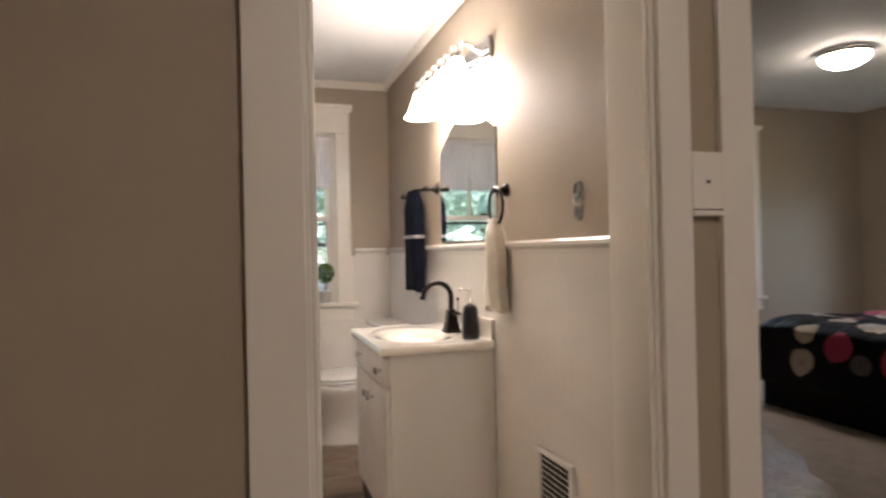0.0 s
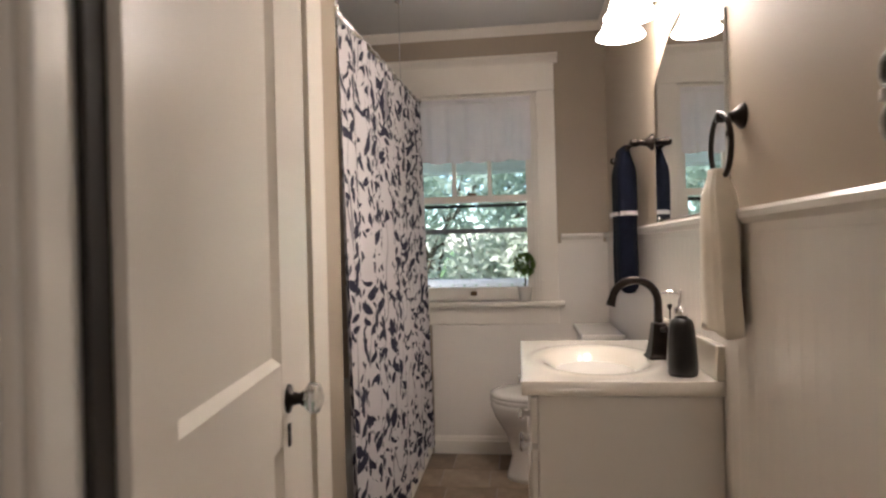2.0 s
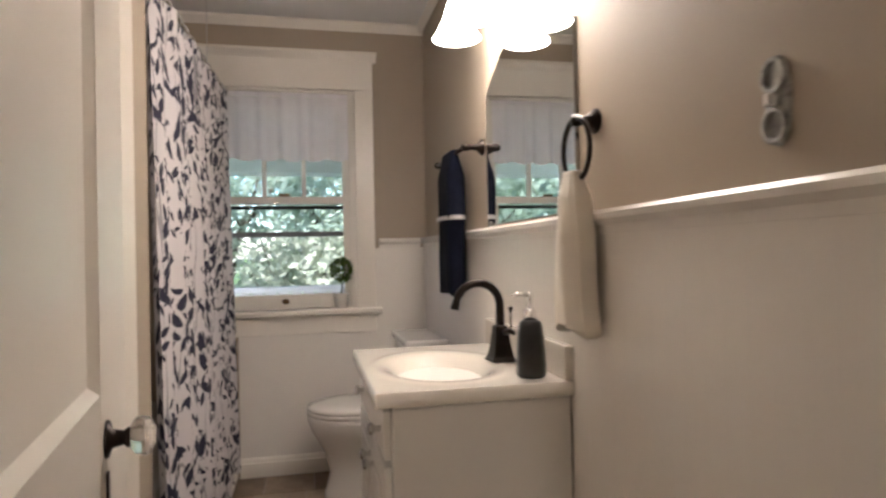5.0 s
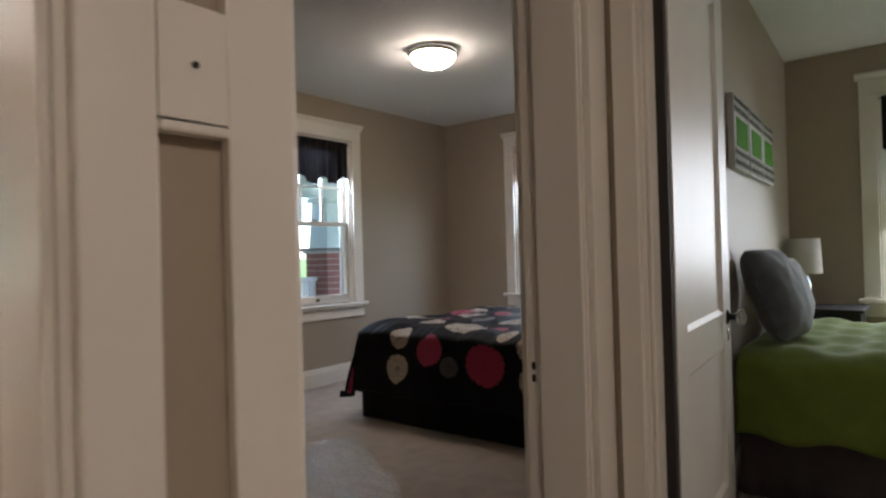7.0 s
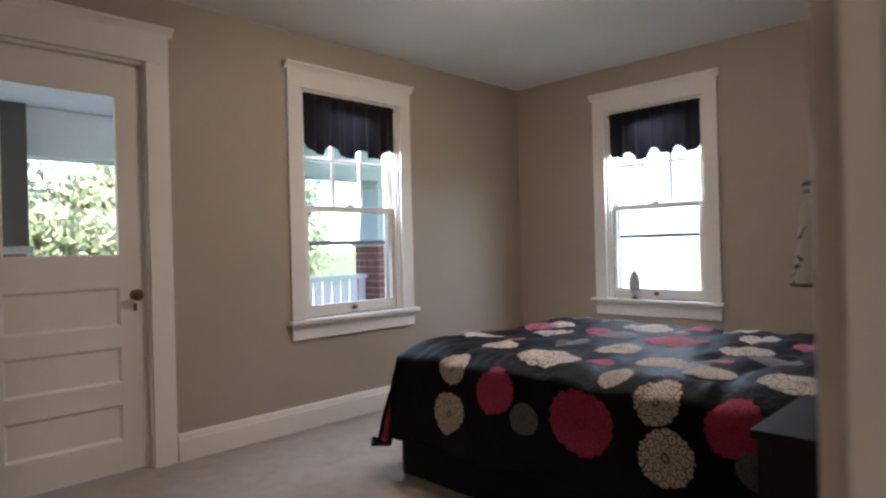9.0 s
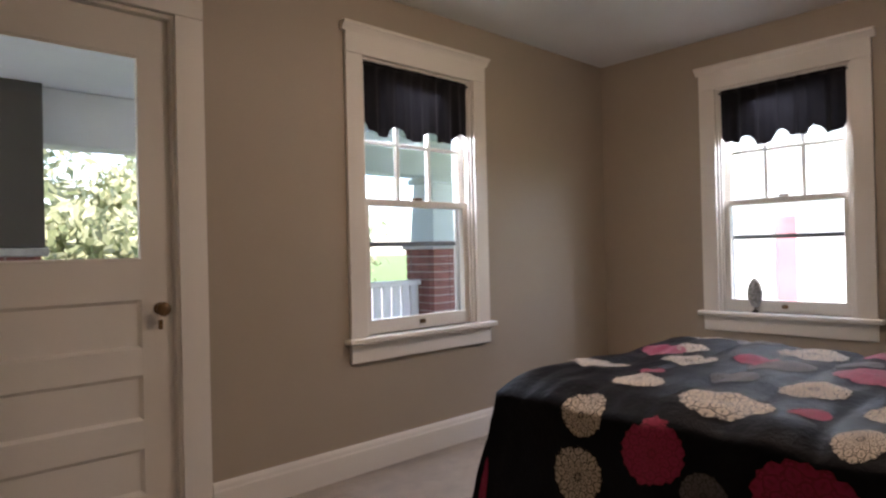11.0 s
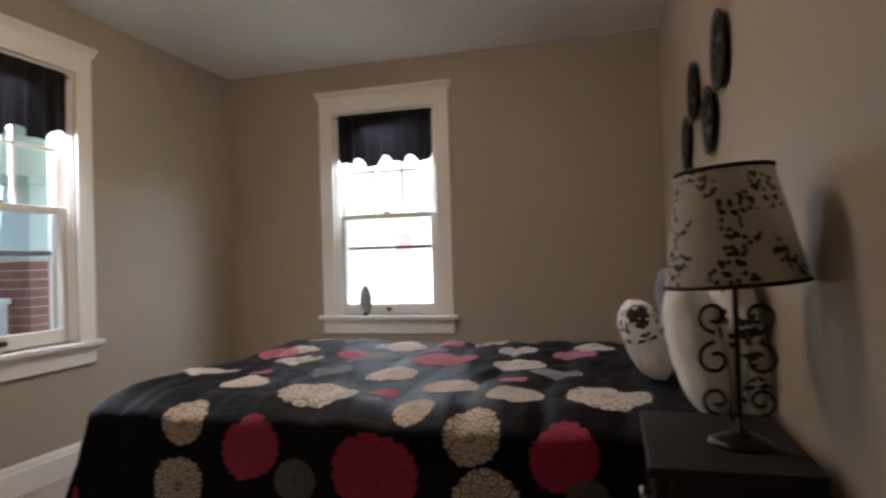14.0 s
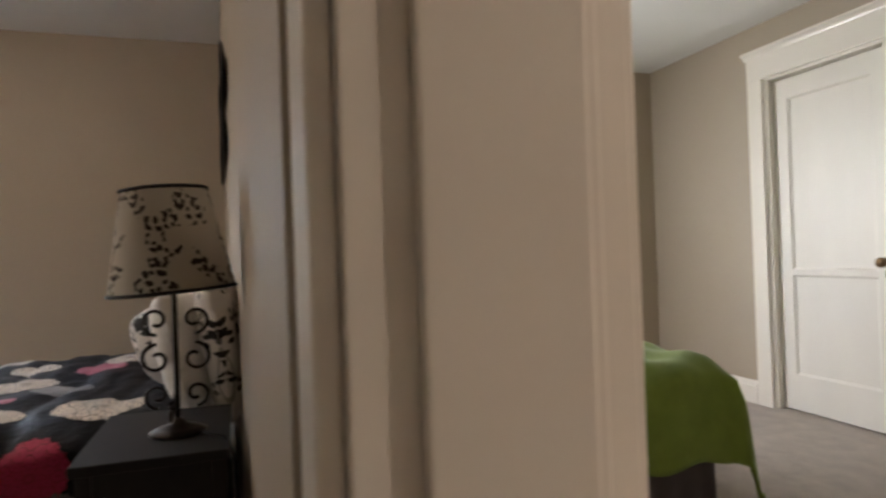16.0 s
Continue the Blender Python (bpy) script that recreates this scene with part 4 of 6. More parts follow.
tank = part("tank", box(0.83, ty - 0.21, 0.40, 1.005, ty + 0.21, 0.69, 0.025, 3), M_PORCELAIN, to)
part("tank_lid", box(0.815, ty - 0.225, 0.692, 1.012, ty + 0.225, 0.728, 0.012, 3), M_PORCELAIN, to)
part("flush_lever", tube([(0.83, ty - 0.15, 0.66), (0.81, ty - 0.15, 0.66), (0.805, ty - 0.10, 0.652)], [0.008, 0.007, 0.005], 10), M_CHROME, tank)

# mirror with an arched top
mi = thing("mirror", BX, 2.70, 1.205, "frameless arched mirror above the basin", "mirror")
my0, my1, mz0, mz1, rise = 2.335, 3.06, 1.205, 1.66, 0.13
bm = bmesh.new()
outline = [(my0, mz0), (my1, mz0), (my1, mz1)] + [(my1 + (my0 - my1) * k / 24, mz1 + rise * math.sin(math.pi * k / 24)) for k in range(1, 24)] + [(my0, mz1)]
f1 = bm.faces.new([bm.verts.new((BX - 0.008, y, z)) for y, z in outline])
part("glass", bm, M_MIRROR, mi)
bm = bmesh.new()
inner = [(2.6975 + (y - 2.6975) * 1.012, 1.45 + (z - 1.45) * 1.012) for y, z in outline]
a = [bm.verts.new((BX - 0.0085, *p)) for p in outline]
b = [bm.verts.new((BX - 0.001, *p)) for p in inner]
for i in range(len(a)):
    bm.faces.new((a[i], a[(i + 1) % len(a)], b[(i + 1) % len(a)], b[i]))
part("bevelled_edge", bm, M_CHROME, mi)
for y, z in ((my0 + 0.03, mz0 + 0.004), (my1 - 0.03, mz0 + 0.004)):
    part("clip", box(BX - 0.013, y - 0.012, z - 0.012, BX - 0.001, y + 0.012, z + 0.006, 0.002), M_CHROME, mi)

# vanity light
vl = thing("vanity_light", BX, 2.70, 1.98, "lit four-shade vanity light above the mirror", "wall light")
part("back_plate", box(BX - 0.022, 2.34, 1.93, BX - 0.001, 3.06, 2.03, 0.01), M_CHROME, vl)
for y in (2.43, 2.61, 2.79, 2.97):
    arm = part("arm", tube([(BX - 0.02, y, 1.98), (BX - 0.07, y, 2.01), (BX - 0.115, y, 2.02), (BX - 0.13, y, 1.985)], 0.009, 10), M_CHROME, vl, smooth=True)
    part("socket", lathe([(0, 0.03), (0.024, 0.03), (0.028, 0), (0.026, -0.02), (0, -0.02)], 18, m=pose(BX - 0.13, y, 1.965)), M_CHROME, arm, smooth=True)
    part("shade", lathe([(0.026, 0.0), (0.034, -0.02), (0.045, -0.06), (0.062, -0.10), (0.080, -0.125), (0.078, -0.125), (0.059, -0.10), (0.042, -0.06), (0.03, -0.02)], 24, m=pose(BX - 0.13, y, 1.945)), M_BULB, vl, "glowing frosted glass bell shade", smooth=True)

# towel ring with a cream towel
ry_, rz_ = 2.245, 1.395
tr = thing("towel_ring", BX, ry_, rz_, "oil-rubbed bronze towel ring on the wall", "towel ring")
part("post", lathe([(0, 0), (0.028, 0), (0.028, 0.006), (0.014, 0.02), (0.009, 0.032), (0.013, 0.042), (0.013, 0.055), (0, 0.058)], 20, m=pose(BX, ry_, rz_, 0, -90, 0)), M_BRONZE, tr, smooth=True)
ring = [(BX - 0.048, ry_ + 0.067 * math.sin(a), rz_ - 0.064 + 0.069 * math.cos(a)) for a in [2 * math.pi * k / 40 for k in range(40)]]
part("ring", tube(ring, 0.006, 10, closed=True), M_BRONZE, tr, smooth=True)


def hung_towel(name, x, y, z, drop, widths, depths, label, mat, n=5, seed=1, phase=0.0):
    """A towel hanging in a soft bundle; widths along the wall and depths off it are given from top to bottom."""
    ph = random.Random(seed).uniform(0, 6)
    seg, rows = 64, 44

    def pick(vals, f):
        q = f * (len(vals) - 1)
        i = min(len(vals) - 2, int(q))
        k = q - i
        k = k * k * (3 - 2 * k)
        return vals[i] + (vals[i + 1] - vals[i]) * k
    bm = bmesh.new()
    rings = []
    for j in range(rows + 1):
        f = j / rows
        a, b = pick(widths, f), pick(depths, f)
        ring = []
        for k in range(seg):
            t = 2 * math.pi * k / seg
            cs, sn = math.cos(t), math.sin(t)
            ex = 0.55
            fold = 1 + 0.16 * math.sin(n * t + ph + 1.2 * f) * min(1, f * 3 + 0.2) + 0.05 * math.sin(2.7 * n * t + 4 * f)
            yy = y + a * math.copysign(abs(cs) ** ex, cs)
            xx = x + b * math.copysign(abs(sn) ** ex, sn) * fold
            ring.append(bm.verts.new((xx, yy + 0.004 * math.sin(9 * f + ph), z - f * drop - (0.012 * math.sin(2 * t + ph) if j == rows else 0))))
        rings.append(ring)
    for p, q in zip(rings, rings[1:]):
        for k in range(seg):
            bm.faces.new((p[k], p[(k + 1) % seg], q[(k + 1) % seg], q[k]))
    bm.faces.new(rings[0])
    bm.faces.new(rings[-1])
    bmesh.ops.recalc_face_normals(bm, faces=bm.faces[:])
    ob = part(name, bm, mat, None, smooth=True)
    return tagged(ob, label, "towel")


hung_towel("hand_towel", BX - 0.055, ry_, rz_ - 0.112, 0.345, [0.028, 0.044, 0.054, 0.060, 0.064, 0.066], [0.016, 0.030, 0.034, 0.034, 0.034, 0.034], "cream hand towel hanging through the bronze ring", M_WHITE_TOWEL, 4, 3)

# towel bar with a navy towel
tb = thing("towel_bar", BX, 3.36, 1.49, "bronze towel bar on the bathroom wall", "towel bar")
for y in (3.13, 3.60):
    part("post", lathe([(0, 0), (0.03, 0), (0.03, 0.006), (0.014, 0.022), (0.010, 0.045), (0.014, 0.056), (0.015, 0.07), (0.009, 0.08), (0, 0.082)], 20, m=pose(BX, y, 1.49, 0, -90, 0)), M_BRONZE, tb, smooth=True)
part("bar", tube([(BX - 0.068, 3.12, 1.49), (BX - 0.068, 3.61, 1.49)], 0.008, 12), M_BRONZE, tb, smooth=True)
nt_ob = hung_towel("bath_towel", BX - 0.068, 3.37, 1.505, 0.55, [0.105, 0.125, 0.122, 0.118, 0.12, 0.122], [0.014, 0.036, 0.036, 0.034, 0.036, 0.034], "folded navy bath towel tied with a white band", M_NAVY, 3, 8)
band = [(BX - 0.068 + 0.050 * math.cos(a), 3.37 + 0.140 * math.sin(a), 1.245) for a in [2 * math.pi * k / 32 for k in range(32)]]
bm = bmesh.new()
lo = [bm.verts.new((p[0], p[1], p[2] - 0.008)) for p in band]
hi = [bm.verts.new((p[0], p[1], p[2] + 0.008)) for p in band]
for k in range(32):
    bm.faces.new((lo[k], lo[(k + 1) % 32], hi[(k + 1) % 32], hi[k]))
bmesh.ops.solidify(bm, geom=bm.faces[:], thickness=0.002)
part("band", bm, M_BAND, nt_ob, "white ribbon band")

# wall ornament by the door
M_PEWTER = surface("pewter", (0.34, 0.34, 0.32), 0.38, metal=0.7, vary=0.5, scale=60, fine=200, bump=0.6)
orn = thing("switch_plate", BX, 1.705, 1.307, "ornate pewter double switch plate on the beige wall", "switch plate")
upright = Matrix(((0, 0, -1, 0), (1, 0, 0, 0), (0, 1, 0, 0), (0, 0, 0, 1)))
part("plate", moved(oval_loft([(0, 0, 0, 0.024, 0.062), (0, 0, 0.004, 0.022, 0.060), (0, 0, 0.007, 0.017, 0.054)], 28), pose(BX, 1.705, 1.307) @ upright), M_PEWTER, orn)
for z, r in ((0.034, 0.019), (-0.034, 0.019)):
    c = [(BX - 0.009, 1.705 + r * math.cos(a), 1.307 + z + r * 1.15 * math.sin(a)) for a in [2 * math.pi * k / 20 for k in range(20)]]
    part("scroll_ring", tube(c, 0.0045, 8, closed=True), M_PEWTER, orn, smooth=True)
part("toggle", box(BX - 0.022, 1.70, 1.30, BX - 0.006, 1.71, 1.316, 0.002), M_BAND, orn, "white toggle lever")

# wall register
ve = thing("wall_register", BX, 1.875, 0.37, "white louvred wall register low on the wainscot", "vent")
part("frame", box(BX - 0.024, 1.75, 0.24, BX - 0.012, 2.0, 0.26, 0.003), M_BEAD, ve)
part("frame", box(BX - 0.024, 1.75, 0.47, BX - 0.012, 2.0, 0.49, 0.003), M_BEAD, ve)
part("frame", box(BX - 0.024, 1.75, 0.26, BX - 0.012, 1.775, 0.47, 0.003), M_BEAD, ve)
part("frame", box(BX - 0.024, 1.975, 0.26, BX - 0.012, 2.0, 0.47, 0.003), M_BEAD, ve)
part("backing", box(BX - 0.0135, 1.775, 0.26, BX - 0.012, 1.975, 0.47), M_DARKSLOT, ve)
for k in range(10):
    z = 0.27 + k * 0.02
    part("slat", moved(box(-0.006, -0.1, -0.0012, 0.006, 0.1, 0.0012), pose(BX - 0.019, 1.875, z + 0.003, 0, 35, 0)), M_BEAD, ve)


# valances
def valance(name, m, w, z1, drop, scallop, n, amp, label, mat, rod_mat, heading=0.03):
    """A gathered valance on a rod inside the opening; local x along the wall."""
    def fn(u, v):
        x = u * w
        arch = math.sqrt(max(0.0, 1 - (abs(math.sin(math.pi * n * u + 0.3)) / 0.72) ** 2))
        low = drop * (1 - scallop * arch) * (1 + 0.9 * scallop * noise.noise((u * 4.3, n, 0.7)))
        g = amp * (0.35 + 0.65 * v) * (math.sin(u * 47 + 0.6 * math.sin(9 * u)) + 0.5 * math.sin(u * 83 + 1))
        pinch = -0.004 if 0.08 < v < 0.16 else 0
        return (x, g + pinch, z1 - v * low)
    bm = moved(sheet(fn, 110, 22), m)
    ob = part(name, bm, mat, None, smooth=True)
    tagged(ob, label, "valance")
    part("rod", tube([m @ Vector((-0.005, 0, z1 - heading)), m @ Vector((w + 0.005, 0, z1 - heading))], 0.006, 8), rod_mat, ob)
    return ob


valance("valance", pose(BW[0] + 0.012, BN + 0.018, 0), 0.696, BW[3] - 0.012, 0.36, 0.03, 6, 0.006, "white sheer gathered valance in the bathroom window", M_VALANCE_W, M_BAND)
valance("valance", pose(W1[0] + 0.014, N1 + 0.016, 0), W1[1] - W1[0] - 0.028, W1[3] - 0.003, 0.375, 0.15, 3.2, 0.010, "black scalloped valance in the bedroom window", M_VALANCE_B, M_BLACK)
valance("valance", AT_E(E1 + 0.016, W2[1] - 0.014), W2[1] - W2[0] - 0.028, W2[3] - 0.003, 0.375, 0.14, 3.8, 0.010, "black scalloped valance in the bedroom window", M_VALANCE_B, M_BLACK)


valance("valance", AT_E(G_E + 0.016, GW[1] - 0.014), GW[1] - GW[0] - 0.028, GW[3] - 0.005, 0.40, 0.12, 2.6, 0.007, "dark brown valance in the second bedroom window", M_VALANCE_B, M_BLACK)


def leaf_ball(cx, cy, cz, r, n, size, seed, squash=1.0, shell=0.55):
    """Many small leaf blades scattered through a ball's outer part."""
    g = random.Random(seed)
    verts, faces = [], []
    for _ in range(n):
        d = Vector((g.gauss(0, 1), g.gauss(0, 1), g.gauss(0, 1))).normalized()
        p = Vector((cx, cy, cz)) + Vector((d.x, d.y, d.z * squash)) * r * g.uniform(shell, 1.0)
        t = Vector((g.gauss(0, 1), g.gauss(0, 1), g.gauss(0, 1))).normalized()
        b = d.cross(t).normalized() if d.cross(t).length > 1e-3 else Vector((1, 0, 0))
        s = size * g.uniform(0.6, 1.3)
        k = len(verts)
        verts += [p - t * s, p + b * s * 0.45, p + t * s, p - b * s * 0.45]
        faces.append((k, k + 1, k + 2, k + 3))
    return verts, faces


def from_lists(name, verts, faces, mat, parent=None):
    me = bpy.data.meshes.new(name)
    me.from_pydata([tuple(v) for v in verts], [], faces)
    me.materials.append(mat)
    ob = new(name, me)
    if parent:
        ob.parent = parent
        ob.matrix_parent_inverse = parent.matrix_world.inverted()
    return ob


tp = thing("topiary", 0.575, BN + 0.0, BW[2], "round green topiary in a white pot on the sill", "potted plant")
px_, py_ = 0.575, BN + 0.0
part("pot", lathe([(0, 0), (0.030, 0), (0.040, 0.075), (0.042, 0.078), (0.037, 0.078), (0.034, 0.065), (0, 0.065)], 20, m=pose(px_, py_, BW[2] + 0.001)), M_PORCELAIN, tp, "small white ceramic pot", smooth=True)
part("stem", tube([(px_, py_, BW[2] + 0.06), (px_ + 0.004, py_, BW[2] + 0.11), (px_, py_, BW[2] + 0.16)], 0.004, 8), M_BARK, tp)
from_lists("foliage", *leaf_ball(px_, py_, BW[2] + 0.20, 0.062, 900, 0.009, 5, 1.1, 0.75), M_TOPIARY, tp)

# ---- bedroom: the bed ----
BEDX0, BEDX1, BEDY0, BEDY1, BEDZ = 3.66, 5.18, 1.62, 3.60, 0.615
DROP, RIM = 0.40, 0.09


def bed_surface(a, y):
    """The comforter: a runs in metres over the near side from the hem, across the top, and down the far side; y along the bed."""
    w = BEDX1 - BEDX0
    s = DROP
    foot = max(0.0, y - BEDY1)
    if a < s:
        q = (s - a) / s
        x, z = BEDX0 - 0.035 - 0.05 * q - 0.012 * math.sin(y * 9.0) * q, BEDZ - RIM * 0.55 - (s - a) * 0.93
    elif a < s + w:
        q = a - s
        x, z = BEDX0 + q, BEDZ
    else:
        q = (a - s - w) / s
        x, z = BEDX1 + 0.035 + 0.05 * q, BEDZ - RIM * 0.55 - (a - s - w) * 0.93
    e = min(abs(a - s), abs(a - s - w))
    if s <= a <= s + w and e < 0.12:
        k = 1 - e / 0.12
        z -= RIM * 0.55 * k * k
        x += (-0.035 if a < s + w / 2 else 0.035) * k * k
    puff = abs(math.sin(math.pi * (y - BEDY0 - 0.02 + 0.03 * noise.noise((a * 2.2, y, 5.0))) / 0.235)) ** 0.45
    z += 0.017 * puff + 0.009 * math.sin(a * 6.3 + 0.6) * math.sin(y * 5.1) + 0.012 * noise.noise((a * 4, y * 5, 0.3)) + 0.007 * noise.noise((a * 7, y * 17, 2.3)) - 0.010 * abs(noise.noise((a * 5 + y * 2, y * 13, 8.1)))
    yy = y
    if foot > 0:
        k = min(1.0, foot / 0.40)
        z -= foot * 0.92
        yy = BEDY1 + 0.035 + 0.07 * k + 0.012 * math.sin(a * 8)
        z = max(z, 0.16 + 0.03 * math.sin(a * 7))
        if a < s:
            x = BEDX0 - 0.05 - 0.04 * (s - a) / s - 0.07 * k
            yy -= 0.02
    return Vector((x, yy, z))


bed = thing("bed", 4.42, 2.6, 0, "queen bed made up with a black medallion comforter", "bed")
part("base", box(BEDX0 + 0.03, BEDY0, 0.0, BEDX1 - 0.03, BEDY1 - 0.02, 0.30, 0.02), M_SKIRT, bed)
part("mattress", box(BEDX0, BEDY0, 0.30, BEDX1, BEDY1, BEDZ - 0.05, 0.06, 3), M_BAND, bed)


def skirt(u, v):
    p = [(BEDX0 - 0.025, BEDY0), (BEDX0 - 0.025, BEDY1 + 0.02), (BEDX1 + 0.02, BEDY1 + 0.02), (BEDX1 + 0.02, BEDY0)]
    s = u * 3
    i = min(2, int(s))
    f = s - i
    x, y = p[i][0] + (p[i + 1][0] - p[i][0]) * f, p[i][1] + (p[i + 1][1] - p[i][1]) * f
    k = 0.0025 * math.sin(u * 60 + 2 * math.sin(u * 17)) * (1 - v)
    return (x + (-k if i != 1 else 0), y + (k if i == 1 else 0), 0.008 + 0.34 * v)


part("bed_skirt", sheet(skirt, 240, 6), M_SKIRT, bed, "plain black tailored bed skirt", smooth=True)
com = thing("comforter", 4.42, 2.6, 0.5, "black comforter printed with cream, red and grey medallions", "comforter")
TOTAL = 2 * DROP + BEDX1 - BEDX0
bm = sheet(lambda u, v: bed_surface(u * TOTAL, BEDY0 + 0.02 + (BEDY1 + 0.40 - BEDY0) * v), 150, 150)
part("cover", bm, M_COMFORTER, com, smooth=True)
hem = [(0.0, BEDY0 + 0.02 + 2.36 * k / 60) for k in range(61)] + [(TOTAL * k / 80, BEDY1 + 0.42) for k in range(1, 81)]
part("piping", tube([bed_surface(a, y) for a, y in hem], 0.006, 8), M_COMFORTER, com, smooth=True)


def medallion(a, y, r, mat, lobes):
    """A printed patch that follows the comforter's surface, with a scalloped rim."""
    bm = bmesh.new()
    lay = bm.loops.layers.uv.new("UVMap")
    nr, ns = 7, 48

    def at(p, q):
        o = bed_surface(p, q)
        du, dv = bed_surface(p + 0.004, q) - o, bed_surface(p, q + 0.004) - o
        n = du.cross(dv)
        n = n.normalized() if n.length > 1e-9 else Vector((0, 0, 1))
        if n.z < -0.2 or (p < DROP and n.x > 0):
            n = -n
        return o + n * 0.003
    rows = []
    for i in range(nr + 1):
        row = []
        for k in range(ns):
            t = 2 * math.pi * k / ns
            rr = r * i / nr * (1 + (0.11 * abs(math.cos(t * lobes / 2)) - 0.05) * (i / nr) ** 2)
            row.append(bm.verts.new(at(a + rr * math.cos(t), y + rr * math.sin(t))))
        rows.append(row)
    for i in range(nr):
        for k in range(ns):
            j = (k + 1) % ns
            vs = (rows[i][k], rows[i + 1][k], rows[i + 1][j], rows[i][j])
            try:
                f = bm.faces.new(vs)
            except ValueError:
                continue
            for lo, (q, w) in zip(f.loops, ((k, i), (k, i + 1), (k + 1, i + 1), (k + 1, i))):
                lo[lay].uv = (q / ns, w / nr)
            f.smooth = True
    return part("medallion", bm, mat, com)


side = lambda z: DROP - (BEDZ - RIM * 0.55 - z) / 0.93
top_ = lambda x: DROP + x - BEDX0
CREAM_SIDE = [(0.555, 3.255, 0.074), (0.365, 3.258, 0.090), (0.555, 2.30, 0.08), (0.385, 2.258, 0.095), (0.36, 1.80, 0.09)]
CREAM_TOP = [(4.127, 3.50, 0.105), (3.92, 3.22, 0.085), (3.84, 2.88, 0.13), (4.467, 3.298, 0.11), (4.15, 2.73, 0.10), (4.908, 2.963, 0.13), (5.10, 3.47, 0.09),
             (3.99, 2.454, 0.098), (4.44, 2.283, 0.105), (3.85, 2.208, 0.088), (4.795, 2.341, 0.09), (5.06, 2.515, 0.09), (3.87, 1.925, 0.125), (3.73, 2.50, 0.06), (4.85, 2.0, 0.09), (4.72, 3.40, 0.07)]
RED_SIDE = [(0.485, 3.0, 0.098), (0.43, 2.588, 0.132), (0.51, 2.043, 0.092)]
RED_TOP = [(4.095, 3.26, 0.044), (4.637, 3.50, 0.095), (4.606, 3.076, 0.085), (3.886, 2.664, 0.055), (4.495, 2.619, 0.145), (4.042, 2.243, 0.047), (4.69, 2.075, 0.093), (5.0, 2.72, 0.07)]
GREY_SIDE = [(0.395, 2.842, 0.066), (0.40, 1.98, 0.06)]
GREY_TOP = [(4.489, 2.941, 0.115), (5.05, 3.23, 0.10), (4.27, 2.12, 0.096), (4.2, 3.0, 0.08), (4.75, 2.75, 0.08)]
for mat, sides, tops, lobes in ((M_CREAM, CREAM_SIDE, CREAM_TOP, 16), (M_RED, RED_SIDE, RED_TOP, 18), (M_GREY, GREY_SIDE, GREY_TOP, 16)):
    for z, y, r in sides:
        medallion(side(z), y, r, mat, lobes)
    for x, y, r in tops:
        medallion(top_(x), y, r, mat, lobes)
medallion(0.16, 3.74, 0.09, M_RED, 18)
medallion(top_(4.3), 3.80, 0.10, M_CREAM, 16)
medallion(top_(4.8), 3.82, 0.10, M_RED, 18)


def pillow(name, m, w, h, t, mat, label, flange=0.0, printed=False):
    """A stuffed pillow: a rounded, pinched body; local x across, z up, y through."""
    def body(u, v, s):
        x, z = (u - 0.5) * 2, (v - 0.5) * 2
        p = max(0.0, (1 - abs(x) ** 2.6) * (1 - abs(z) ** 2.6)) ** 0.42
        pinch = 1 - 0.07 * (abs(x) * abs(z)) ** 1.5
        return (x * w / 2 * (1 - 0.05 * (1 - abs(z)) * abs(x)) * pinch, s * t / 2 * p + 0.006 * noise.noise((x * 3, z * 3, s)), z * h / 2 * (1 - 0.05 * (1 - abs(x)) * abs(z)) * pinch)
    bm = sheet(lambda u, v: body(u, v, 1), 24, 24)
    merge(bm, sheet(lambda u, v: body(u, v, -1), 24, 24))
    bmesh.ops.remove_doubles(bm, verts=bm.verts[:], dist=0.0005)
    bmesh.ops.recalc_face_normals(bm, faces=bm.faces[:])
    if printed:
        cloth_uv(bm, lambda c: (c.x, c.z))
    ob = part(name, moved(bm, m), mat, None, smooth=True)
    return tagged(ob, label, "pillow")


pillow("throw_pillow", pose(4.25, 1.80, 0.765, -20, 0, 3), 0.36, 0.28, 0.15, M_PILLOWPRINT, "white pillow with black floral print on the bed", printed=True)
pillow("throw_pillow", pose(3.86, 1.675, 0.80, -12, 0, -4), 0.42, 0.38, 0.15, M_BAND, "plain white square pillow leaning beside the lamp")
pillow("bed_pillow", pose(3.97, 1.565, 0.80, -8, 0, 0), 0.66, 0.46, 0.15, M_PILLOWPRINT, "white pillow with black print leaning on the wall", printed=True)
pillow("bed_pillow", pose(4.72, 1.64, 0.80, -12, 0, 0), 0.66, 0.42, 0.15, M_GREYPIL, "grey bed pillow leaning on the wall", )

# nightstand
NZ = 0.665
ns = thing("nightstand", 3.37, 1.67, 0, "black wooden nightstand beside the bed", "nightstand")
part("top", box(3.15, 1.54, NZ - 0.022, 3.59, 1.845, NZ, 0.003), M_BLACK, ns)
for x in (3.165, 3.545):
    for y in (1.545, 1.805):
        part("leg", box(x, y, 0, x + 0.03, y + 0.03, NZ - 0.023, 0.003), M_BLACK, ns)
part("side_panel", box(3.168, 1.576, 0.18, 3.182, 1.804, NZ - 0.023), M_BLACK, ns)
part("side_panel", box(3.556, 1.576, 0.18, 3.57, 1.804, NZ - 0.023), M_BLACK, ns)
dr = part("drawer", box(3.196, 1.806, 0.45, 3.544, 1.83, NZ - 0.03, 0.003), M_BLACK, ns)
